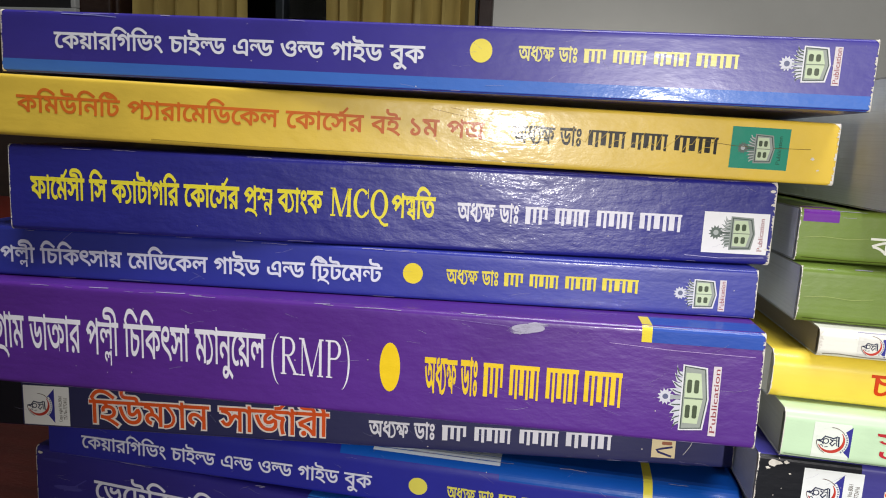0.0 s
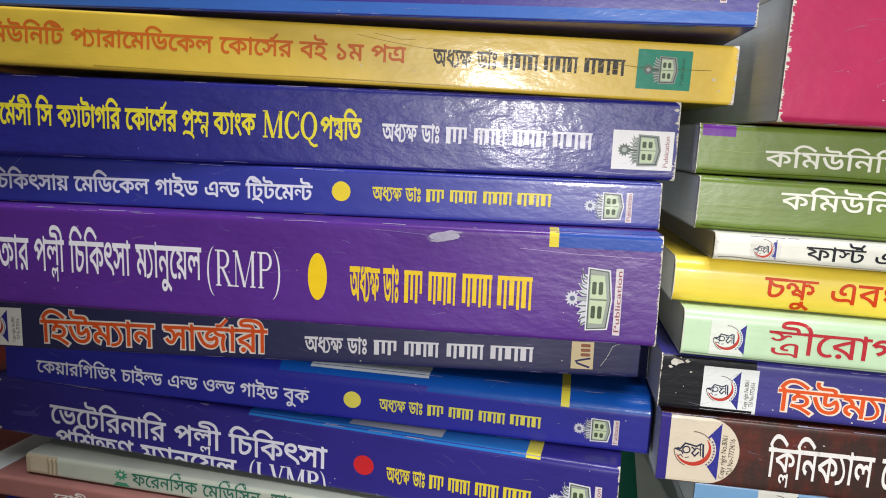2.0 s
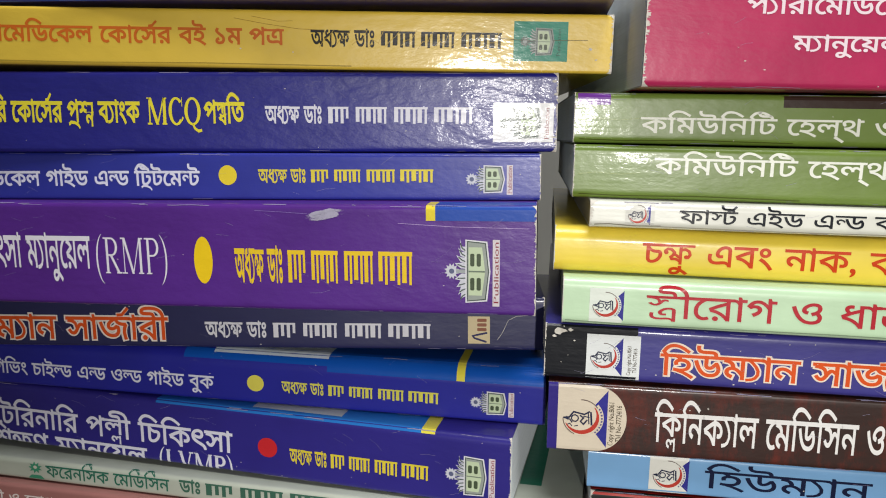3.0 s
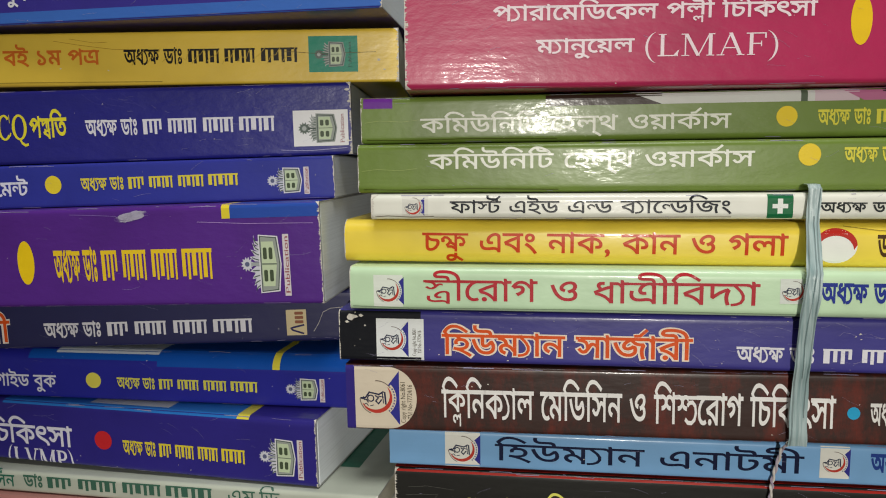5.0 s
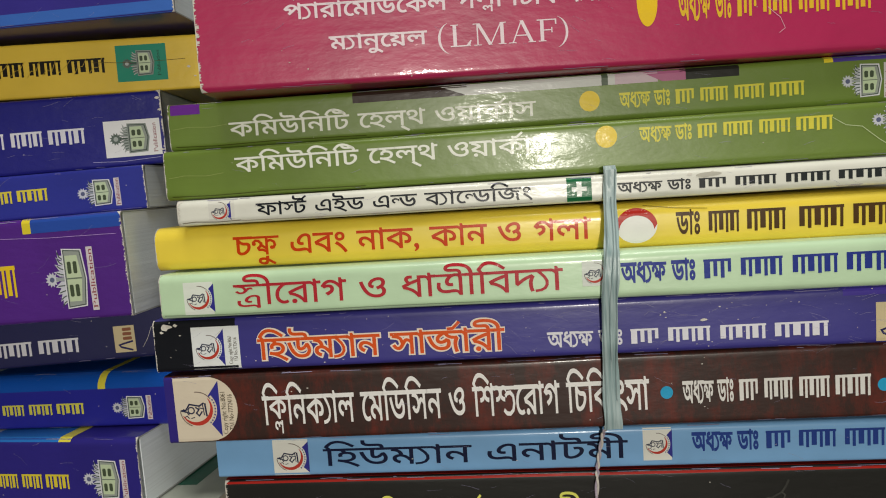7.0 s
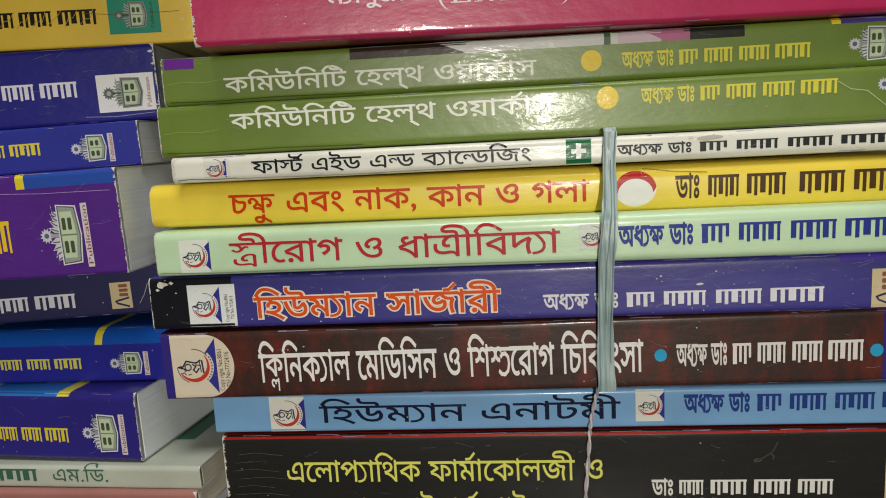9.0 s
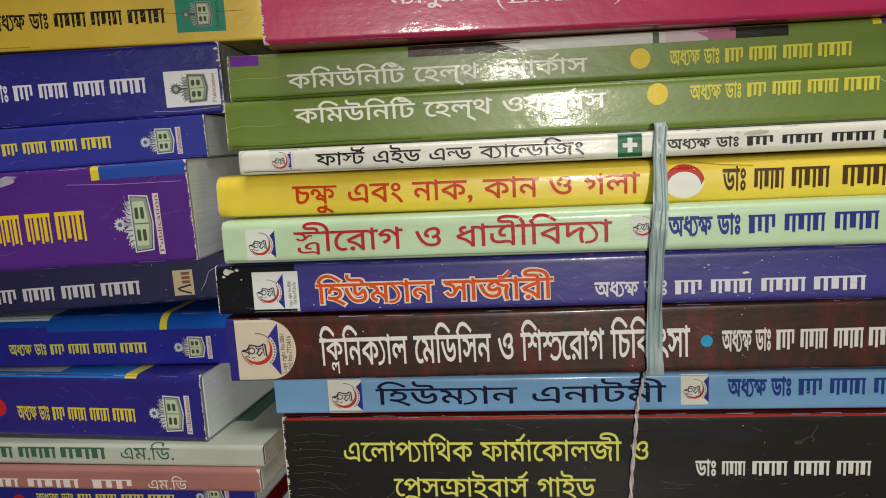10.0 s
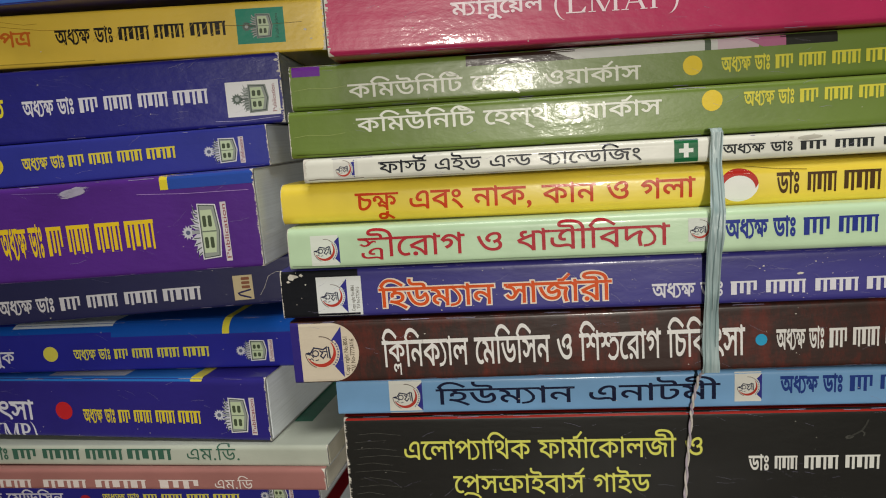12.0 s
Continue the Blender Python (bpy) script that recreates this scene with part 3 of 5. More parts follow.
        page = [(u0 + 0.45 * w, v0 + 0.12 * h), (u0 + 0.7 * w, v0 + 0.12 * h), (u0 + 0.76 * w, vc), (u0 + 0.7 * w, v1 - 0.12 * h), (u0 + 0.45 * w, v1 - 0.12 * h)]
        self.lay("emblem_page", [page], ink("#bccbaa"), 8, "", base)
        self.lay("emblem_fold", rect(u0 + 0.45 * w, u0 + 0.76 * w, vc - 0.012 * h, vc + 0.012 * h), ink("#6e7a6c"), 9, "", base)
        for a, b in ((0.48, 0.2), (0.48, 0.58), (0.6, 0.2), (0.6, 0.58)):
            self.lay("emblem_mark", rounded(u0 + a * w, u0 + (a + 0.08) * w, v0 + b * h, v0 + (b + 0.2) * h, 0.03 * w), ink("#47523f"), 9, "", base)
        if not dark:
            self.lay("emblem_bar", rect(u0 + 0.9 * w, u1 + 0.03 * w, v0 - 0.05 * h, v1), ink("#cfc8cc"), 3, "", base)
        self.upright("Publication", u0 + 0.92 * w, u1 + 0.01 * w, v0 - 0.02 * h, v1 - 0.04 * h, bar)

    def crest(self, u0, u1, v0, v1, panel="#e9e9e6", shield=False, text=False, full=None):
        """A round crest with a red crescent and a blue wedge, on a pale panel."""
        w, h = u1 - u0, v1 - v0
        if shield:
            pts = [(u0, v0), (u0 + 0.55 * w, v0)]
            pts += [(u0 + 0.55 * w + 0.45 * w * math.sin(a), v0 + h / 2 - h / 2 * math.cos(a)) for a in [math.pi * k / 24 for k in range(25)]]
            pts += [(u0 + 0.55 * w, v1), (u0, v1)]
            base = self.lay("crest_panel", [pts], ink(panel), 2, "cream shield-shaped panel")
        else:
            base = self.lay("crest_panel", grid(u0, u1, v0, v1, 4, 1.0), ink(panel), 2, "pale panel with a crest")
        r = (0.36 if text else 0.41) * min(h, full or w)
        cu, cv = u0 + (0.08 * w if text else 0.1 * w) + r, v0 + 0.5 * h
        wedge = [[(cu + 0.1 * r, cv), (cu + 1.35 * r, v0 + 0.06 * h), (cu + 1.35 * r, v1 - 0.06 * h)]]
        self.lay("crest_wedge", wedge, ink("#33338c"), 3, "", base)
        self.lay("crest_disc", disc(cu, cv, r * 1.02, r * 1.02), ink(panel), 4, "", base)
        arc = []
        p = lambda a, q: (cu + r * q * math.cos(a), cv + r * q * math.sin(a))
        for k in range(20):
            a0, a1 = math.pi * (1.12 + k * 0.056), math.pi * (1.12 + (k + 1) * 0.056)
            t0, t1 = 0.04 + 0.2 * math.sin(math.pi * k / 20), 0.04 + 0.2 * math.sin(math.pi * (k + 1) / 20)
            arc.append([p(a0, 0.93), p(a0, 0.93 - t0), p(a1, 0.93 - t1), p(a1, 0.93)])
        self.lay("crest_crescent", arc, ink("#b83c30"), 5, "", base)
        band = [[p(a, 0.98), p(a, 1.17), p(a + 0.17, 1.17), p(a + 0.17, 0.98)] for a in [-0.95 + 0.17 * k for k in range(10)]]
        self.lay("crest_band", band, ink(panel), 4, "", base)
        ticks = [[p(a, 1.03), p(a, 1.12), p(a + 0.09, 1.12), p(a + 0.09, 1.03)] for a in [-0.85 + 0.165 * k for k in range(9)]]
        tagged(self.lay("crest_bar", ticks, ink("#5d5a86"), 6, "", base), kind="stuff")
        rim = stroke([p(math.pi * (1.02 + 0.04 * k), 1.0) for k in range(10)], 0.05 * r) + stroke([p(math.pi * (0.2 + 0.04 * k), 1.02) for k in range(9)], 0.05 * r)
        self.lay("crest_rim", rim, ink("#6a5a54"), 6, "", base)
        at = lambda q: (cu + r * q[0], cv + r * q[1])
        lines = []
        for pts, wide in ((((-0.98, -0.04), (-0.66, 0.0), (-0.44, 0.32), (0.14, 0.2), (0.42, 0.38)), 0.09), (((-0.98, -0.04), (-0.62, -0.12), (-0.5, -0.3)), 0.07),
                          (((-0.1, 0.14), (0.1, 0.0), (-0.06, -0.2), (0.1, -0.36), (0.3, -0.1)), 0.08), (((0.48, 0.36), (0.54, -0.4)), 0.1), (((0.34, 0.3), (0.4, -0.34)), 0.06),
                          (((0.08, 0.1), (0.42, 0.04)), 0.06), (((-0.76, -0.42), (-0.62, -0.35), (-0.5, -0.5)), 0.05), (((-0.4, -0.5), (-0.18, -0.44)), 0.05), (((-0.8, 0.06), (-0.72, -0.16)), 0.06)):
            lines += stroke([at(q) for q in pts], wide * r)
        lines += stroke([at((-0.36 + 0.19 * math.cos(k * 0.7), -0.04 + 0.19 * math.sin(k * 0.7))) for k in range(10)], 0.07 * r)
        self.lay("crest_drawing", lines, ink("#252a46"), 6, "line drawing of a microscope", base)
        if text:
            a = 0.74 if shield else 0.76
            self.upright("Copy right No.8061", u0 + a * w, u0 + (a + 0.075) * w, v0 + 0.1 * h, v0 + 0.76 * h, "#4a4030")
            self.upright("TM No-77724/16", u0 + (a + 0.11) * w, u0 + (a + 0.185) * w, v0 + 0.16 * h, v0 + 0.72 * h, "#4a4030")
        return base

    def tag(self, u0, u1, v0, v1, paper="#cdbd97", accent="#8c5a44"):
        """A beige tag: an arch and a row of bars on their side."""
        w, h = u1 - u0, v1 - v0
        base = self.lay("series_tag", grid(u0, u1, v0, v1, 3, 1), ink(paper), 2, "beige printed tag")
        arch = stroke([(u0 + 0.85 * w, v0 + 0.06 * h), (u0 + 0.3 * w, v0 + 0.2 * h), (u0 + 0.22 * w, v0 + 0.28 * h), (u0 + 0.4 * w, v0 + 0.32 * h), (u0 + 0.88 * w, v0 + 0.4 * h)], 0.09 * w)
        self.lay("tag_arch", arch, ink("#2e2b58"), 3, "", base)
        for k in range(3):
            bars = rounded(u0 + 0.42 * w, u0 + 0.85 * w, v0 + (0.46 + 0.17 * k) * h, v0 + (0.58 + 0.17 * k) * h, 0.05 * w)
            self.lay("tag_bar", bars, ink(accent), 3, "", base)

    def worn(self, ends="LR", size=0.9):
        """Bare card where the ends of the spine have rubbed through."""
        polys = []
        for e in ends:
            v, last = 0.15, 0.2
            while v < self.T - 0.2:
                dv = self.rng.uniform(0.25, 0.9)
                a = size * self.rng.random() ** 2.2 + 0.12
                b = size * self.rng.random() ** 2.2 + 0.12
                a, b = (a, last) if self.rng.random() < 0.8 else (a, b)
                last = a
                if self.rng.random() < 0.95:
                    t = min(v + dv, self.T - 0.1)
                    if e == "L":
                        polys.append([(0, v), (a, v), (b, t), (0, t)])
                    else:
                        polys.append([(self.L - a, v), (self.L, v), (self.L, t), (self.L - b, t)])
                v += dv
        for e in ends:
            x = 0 if e == "L" else self.L
            for vv in (0.2, self.T - 0.2):
                s = size * self.rng.uniform(1.2, 2.2)
                d = s if e == "L" else -s
                k = 1 if vv < 1 else -1
                polys.append([(x, vv), (x + d, vv), (x + d * 0.5, vv + k * s * 0.35), (x, vv + k * s * 0.9)])
        tagged(self.lay("worn_edge", polys, worn_paper(), 5, "rubbed white paper edge"), kind="stuff")

    def scratch(self, pts, w=0.18, h=None, name="scratch"):
        self.lay(name, stroke(pts, w), ink(h) if h else worn_paper(), 5)

    def specks(self, n, seed):
        """Dust and tiny flakes on the spine."""
        r = random.Random(seed)
        polys = []
        for _ in range(n):
            u, v, q = r.uniform(2, self.L - 2), r.uniform(0.8, self.T - 0.8), r.uniform(0.08, 0.28)
            polys.append([(u + q * r.uniform(0.5, 1.6) * math.cos(a), v + q * r.uniform(0.4, 1) * math.sin(a)) for a in (0, 1.2, 2.4, 3.9, 5.1)])
        tagged(self.lay("dust_speck", polys, worn_paper(), 5), kind="stuff")

    def edges(self, n, seed):
        """Rubbed streaks along the two long folds of the spine."""
        r = random.Random(seed)
        polys = []
        for k in range(n):
            u, le = r.uniform(1, self.L - 12), r.uniform(1, 11)
            v = self.T - r.uniform(0.25, 0.8) if k % 3 else r.uniform(0.25, 0.7)
            polys += stroke([(u, v), (u + le * 0.4, v + r.uniform(-0.1, 0.1)), (u + le, v + r.uniform(-0.12, 0.12))], r.uniform(0.05, 0.17))
        tagged(self.lay("rubbed_fold", polys, plain("haze_scratch", "#8f8aa8", 0.5), 5), kind="stuff")

    def smear(self, u, v, ru, rv, n, h):
        """A patch rubbed pale, or a sheen put into colour, out of thin slivers."""
        polys = [[(u + 0.8 * ru * math.cos(a) + 0.15 * ru * math.sin(a), v + 0.8 * rv * math.sin(a)) for a in [2 * math.pi * k / 16 for k in range(16)]]]
        for k in range(n):
            f = self.rng.uniform(-1, 1)
            c, half = v + rv * f, ru * math.sqrt(1 - f * f) * self.rng.uniform(0.6, 1.15)
            m, t = u + 0.25 * ru * f + self.rng.uniform(-0.15, 0.15) * ru, rv * self.rng.uniform(0.07, 0.2)
            polys.append([(m - half, c - 0.12 * half), (m - 0.3 * half, c - t), (m + half, c + 0.12 * half), (m + 0.2 * half, c + t)])
        tagged(self.lay("rub_sheen_spot", polys, ink(h), 3, "pale patch, rubbed print or painted tape sheen"), kind="stuff")

    def chips(self, spots, name="chipped_print"):
        """Small rubbed-off flakes."""
        polys = []
        for u, v, r in spots:
            n = 9
            polys.append([(u + r * self.rng.uniform(0.5, 1.3) * math.cos(2 * math.pi * k / n), v + 0.6 * r * self.rng.uniform(0.5, 1.2) * math.sin(2 * math.pi * k / n)) for k in range(n)])
        tagged(self.lay(name, polys, worn_paper(), 4), kind="stuff")

    def rub(self, n, seed=1, u=None, v=None):
        """Fine random scratches in the laminate."""
        r = random.Random(seed)
        polys = []
        for _ in range(n):
            a = r.uniform(*(u or (4, self.L - 4)))
            b = r.uniform(*(v or (1.2, self.T - 1.2)))
            le, an = r.uniform(1, 7), r.uniform(-0.5, 0.5)
            p = [(a, b)]
            for k in range(2):
                an += r.uniform(-0.3, 0.3)
                q = (p[-1][0] + le / 2 * math.cos(an), min(self.T - 0.6, max(0.6, p[-1][1] + le / 2 * math.sin(an))))
                p.append(q)
            polys += stroke(p, r.uniform(0.02, 0.06))
        tagged(self.lay("fine_scratch", polys, plain("haze_scratch", "#8f8aa8", 0.5), 5), kind="stuff")


def rounded(u0, u1, v0, v1, r, n=4):
    pts = []
    for cx, cy, a0 in ((u1 - r, v0 + r, -90), (u1 - r, v1 - r, 0), (u0 + r, v1 - r, 90), (u0 + r, v0 + r, 180)):
        pts += [(cx + r * math.cos(radians(a0 + 90 * k / n)), cy + r * math.sin(radians(a0 + 90 * k / n))) for k in range(n + 1)]
    return [pts]


# ---- the room ----
def structure(name, me):
    return tagged(new(name, me), "", "", "", "structure")


WALL = plain("painted_wall", "#cdcdc7", 0.75, "#c0c0ba", 3, bumps=0.1)
BACK = 2.0
structure("floor", box_mesh("floor", plain("floor_cement", "#8a8177", 0.45, "#766d64", 5), -2.9, 2.6, -2.9, 2.2, -0.1, 0))
# ceiling and three walls out of view, added to bounce the lamps' light
structure("ceiling", box_mesh("ceiling", plain("ceiling_paint", "#dcdcd6", 0.85, "#d0d0ca", 3), -2.9, 2.6, -2.9, 2.2, 2.7, 2.8))
structure("wall_west", box_mesh("wall_west", WALL, -2.9, -2.75, -2.9, 2.15, 0, 2.7))
structure("wall_east", box_mesh("wall_east", WALL, 2.45, 2.6, -2.9, 2.15, 0, 2.7))
structure("wall_south", box_mesh("wall_south", WALL, -2.75, 2.45, -2.9, -2.75, 0, 2.7))


def wall_north():
    """The wall behind the books, with the window's opening."""
    bm = bmesh.new()
    for d in ((-2.75, -1.42, BACK, BACK + 0.15, 0, 2.7), (-0.29, 2.45, BACK, BACK + 0.15, 0, 2.7), (-1.42, -0.29, BACK, BACK + 0.15, 0, 0.5), (-1.42, -0.29, BACK, BACK + 0.15, 2.2, 2.7)):
        b = box_data(*d)
        me = bpy.data.meshes.new("t")
        b.to_mesh(me)
        b.free()
        bm.from_mesh(me)
        bpy.data.meshes.remove(me)
    me = bpy.data.meshes.new("wall_north")
    bm.to_mesh(me)
    bm.free()
    me.materials.append(WALL)
    structure("wall_north", me)


wall_north()
BROWN = plain("dark_wood", "#35211b", 0.42, "#261611", 4, (1, 1, 6))
win = structure("window_1", None)
win.matrix_world = pose(0, BACK, 0)
for d in ((-1.42, -0.29, 0.05, 0.1, 0.5, 0.56), (-1.42, -0.29, 0.05, 0.1, 2.14, 2.2), (-1.42, -1.36, 0.05, 0.1, 0.56, 2.14), (-0.35, -0.29, 0.05, 0.1, 0.56, 2.14), (-0.905, -0.877, 0.05, 0.1, 0.56, 2.14)):
    part("window_frame", box_mesh("window_frame", plain("frame_metal", "#3a4046", 0.4, "#2f353a", 6, metal=0.4), *d, bevel=0.004), win)
GLASS = glass_pane()
for a, b in ((-1.36, -0.905), (-0.877, -0.35)):
    part("pane", box_mesh("pane", GLASS, a, b, 0.072, 0.077, 0.56, 2.14), win)
structure("backdrop", box_mesh("backdrop", plain("night", "#05070a", 0.9), -3.2, 1.5, 3.4, 3.45, -0.5, 3.2))
structure("trim", box_mesh("trim", BROWN, -0.286, -0.248, BACK - 0.03, BACK, 0, 2.25, bevel=0.004))


def curtain(x0, x1, folds, seed, label):
    r = random.Random(seed)
    n, rows = folds * 10, 14
    verts, faces = [], []
    amp = [r.uniform(0.6, 1.2) for _ in range(folds + 2)]
    for side in (0, 1):
        for j in range(rows + 1):
            z = 0.35 + 1.95 * j / rows
            for k in range(n + 1):
                f = k / 10
                a = amp[int(f)] * 0.034 * (1.1 - 0.35 * j / rows)
                y = -0.06 + a * math.sin(2 * math.pi * f + 0.4 * math.sin(3 * z)) + 0.004 * math.sin(17 * f) + side * 0.002
                verts.append((x0 + (x1 - x0) * k / n + 0.006 * math.sin(2.3 * z + f), BACK + y, z))
    m, h = n + 1, (rows + 1) * (n + 1)
    for j in range(rows):
        for k in range(n):
            a = j * m + k
            faces.append((a, a + 1, a + m + 1, a + m))
            faces.append((h + a, h + a + m, h + a + m + 1, h + a + 1))
    cloth = plain("curtain_cloth", "#bda85f", 0.85, "#9c8749", 8, (1, 1, 0.3), 0.1, 0.002)
    ob = tagged(new("curtain"), label, "curtain", "window curtains")
    ob.location = (0, 0, 0)
    part("cloth", mesh_from("cloth", verts, faces, cloth, True), ob)


curtain(-1.462, -0.929, 8, 3, "olive yellow pleated curtain beside a dark window")
curtain(-0.704, -0.292, 6, 8, "olive yellow pleated curtain beside the brown post")
rod = tagged(new("curtain_rod", box_mesh("curtain_rod", BROWN, -1.55, -0.2, BACK - 0.085, BACK - 0.045, 2.29, 2.33, bevel=0.015)), "dark wooden curtain rod above the window", "rod")


def wardrobe():
    w = tagged(new("wardrobe"), "very dark brown wooden wardrobe against the wall", "wardrobe")
    w.location = (-1.82, 2.08, 0)
    part("body", box_mesh("body", BROWN, -0.62, 0.52, -0.2, -0.1, 0.06, 2.1, bevel=0.008), w)
    for a, b in ((-0.61, -0.06), (-0.05, 0.51)):
        d = part("door", box_mesh("door", BROWN, a, b, -0.222, -0.202, 0.1, 2.06, bevel=0.006), w)
        part("handle", box_mesh("handle", plain("dull_metal", "#77736a", 0.35, metal=0.8), b - 0.06 if a < -0.3 else a + 0.04, b - 0.04 if a < -0.3 else a + 0.06, -0.25, -0.222, 1.0, 1.12, bevel=0.004), d)
    part("plinth", box_mesh("plinth", BROWN, -0.6, 0.5, -0.17, -0.1, 0, 0.06), w)


wardrobe()


def picture():
    p = tagged(new("picture_frame"), "dark picture in a grey frame hung on dark wood", "picture")
    p.matrix_world = pose(-1.604, 1.857, 1.456)
    g = plain("frame_grey", "#c2c4c2", 0.5, "#adafad", 12)
    for d in ((-0.3, 0.2, -0.02, 0, -0.2, -0.184), (-0.3, 0.2, -0.02, 0, 0.165, 0.2), (-0.3, -0.27, -0.02, 0, -0.165, 0.165), (0.184, 0.2, -0.02, 0, -0.184, 0.165)):
        part("frame", box_mesh("frame", g, *d, bevel=0.003), p)
    part("plate", box_mesh("plate", g, 0.1, 0.15, -0.012, 0, -0.237, -0.208, bevel=0.003), p)
    part("print", box_mesh("print", plain("dark_print", "#14141c", 0.3, "#1d1b22", 9), -0.27, 0.184, -0.012, -0.002, -0.184, 0.165), p)


picture()


def sideboard():
    s = tagged(new("sideboard"), "low maroon lacquered wooden sideboard behind the books", "sideboard")
    s.location = (-0.85, 0.98, 0)
    m = plain("maroon_lacquer", "#6e261e", 0.3, "#571a15", 5, (1, 1, 5))
    part("body", box_mesh("body", m, -0.6, 0.4, -0.18, 0.22, 0.05, 0.78, bevel=0.006), s)
    part("top", box_mesh("top", m, -0.62, 0.42, -0.2, 0.24, 0.78, 0.81, bevel=0.006), s)
    for a, b in ((-0.58, -0.11), (-0.09, 0.38)):
        part("door", box_mesh("door", m, a, b, -0.2, -0.182, 0.1, 0.75, bevel=0.006), s)
    part("plinth", box_mesh("plinth", m, -0.57, 0.37, -0.15, 0.2, 0, 0.05), s)


sideboard()


def table():
    t = tagged(new("table"), "brown wooden table that carries the stacks of books", "table")
    w = plain("table_wood", "#3a1713", 0.4, "#280f0d", 6, (1, 7, 1))
    part("tabletop", box_mesh("tabletop", w, -0.42, 0.62, 0.12, 0.62, 0.72, 0.75, bevel=0.004), t)
    for x in (-0.38, 0.53):
        for y in (0.16, 0.53):
            part("leg", box_mesh("leg", w, x, x + 0.05, y, y + 0.05, 0, 0.72, bevel=0.004), t)
    for y in (0.17, 0.55):
        part("apron", box_mesh("apron", w, -0.33, 0.53, y, y + 0.02, 0.64, 0.72), t)


table()

# ---- the stack with the purple books, from the top ----
PEACH, YEL, WHITE, BLACK = "#e2dfe6", "#e6d24e", "#e4e2e8", "#1d1a16"
b = Book(-189, 210.8, 314, 2.41, -0.42, 270.2, 20, laminate("#38308c", 0.34, coat=0.16), "violet-blue paperback with white title and blue lower stripe", rt=1.0, rb=0.8)
b.patch(0, 270, 0.2, 4.4, "#3f6cc0", "printed_stripe")
b.title("কেয়ারগিভিং চাইল্ড এন্ড ওল্ড গাইড বুক", 19, 142, 8.4, 13.2, "#dfe0ea", 0.02)
b.dot(159, 12.7, 3.4, 3.5, "#ead95a")
b.author(170.2, 233.2, 10.4, 14.4, "#e0d98a")
b.emblem(244.2, 261.2, 7.4, 17.6)
b.worn("LR", 0.7)
b.rub(22, 11, (120, 262))
b.edges(14, 101)
b.specks(8, 141)
b.scratch([(22, 19.2), (34, 19.0), (41, 18.6)], 0.25, "#8c90c8")

b = Book(-194, 200.8, 293.5, 8.9, -0.73, 278.4, 19.5, laminate("#dcbb42", 0.19, coat=0.32, crumple=0.2), "yellow paperback with orange title and cracked laminate", rt=1.2, rb=1.0, wave=0.2, pages="#d5d0bd")
b.title("কমিউনিটি প্যারামেডিকেল কোর্সের বই ১ম পত্র", 16.2, 167, 7.9, 13.0, "#cf6a24", 0.02)
b.author(176.1, 240.9, 7.6, 12.9, BLACK, "অধ্যক্ষ ডাঃ", ((0.37, 0.55), (0.58, 0.755), (0.79, 1.0)), lead_to=0.335)
b.patch(245, 263.2, 3.8, 16.8, "#2b8a72", "emblem_panel", 2)
b.emblem(247, 261.4, 5.6, 14.8, bar="#274a3e", dark=True)
b.worn("R", 1.0)
b.scratch([(236, 11.6), (246, 10.7), (258, 10.6), (270, 10.9)], 0.16, "#5a4a1c")
b.scratch([(150, 16.5), (160, 14.8), (172, 13.2), (181, 12.9)], 0.16, "#a5812a")
b.scratch([(156, 17.2), (165, 15.6), (170, 15.8)], 0.13, "#a5812a")
b.chips([(271, 8, 0.8), (273, 4.5, 0.5), (152, 6.5, 0.4), (170, 5.5, 0.35)])
for k in range(11):
    u = 179 + 5.6 * k
    b.scratch([(u, 7.2 + 0.5 * (k % 3)), (u + 1.6, 9.6 + 0.4 * (k % 2)), (u + 3.4, 11.0 - 0.7 * (k % 4)), (u + 5.2, 13.2)], 0.16, "#c4a53c", "laminate_crack")
b.scratch([(60, 1.4), (95, 1.1), (140, 1.5), (190, 1.2)], 0.35, "#a98f34", "dark_line")

b = Book(-183, 204.6, 264, 7.89, -0.07, 248.9, 26.5, laminate("#23237c", 0.16, coat=0.11, crumple=0.36), "deep indigo paperback with yellow title and wrinkled laminate", rt=1.6, rb=1.2, wave=0.22, drop=1.8)
b.title("ফার্মেসী সি ক্যাটাগরি কোর্সের প্রশ্ন ব্যাংক", 7.1, 104.5, 9.2, 16.0, "#e6d83a", 0.025)
b.title("MCQ", 107, 126.2, 8.4, 16.6, "#e6d83a", 0.016)
b.title("পদ্ধতি", 127, 141.3, 9.2, 16.0, "#e6d83a", 0.025)
b.author(148.4, 220.1, 9.2, 14.8, "#dcdbe6")
b.patch(227.1, 247.6, 3.3, 16.4, "#e6e6e8", "emblem_panel", 2)
b.emblem(229, 246.8, 4.4, 15.2, dark=True)
b.worn("R", 1.0)
b.worn("L", 0.4)
for k in range(4):
    b.scratch([(148 + 5 * k, 24.5 - 0.8 * (k % 3)), (152 + 5.5 * k, 21.5 - (k % 2)), (160 + 4 * k, 18.5 + (k % 3))], 0.06, "#57529c", "laminate_crease")
b.chips([(247.6, 23.6, 0.9), (247.9, 19.4, 0.6), (247.4, 5.0, 0.7)])
b.scratch([(222, 2.2), (233, 1.7), (247, 2.4)], 0.16, "#aaa6d0", "laminate_crease")
b.rub(26, 12, (150, 240))
b.edges(14, 102)
b.specks(9, 142)

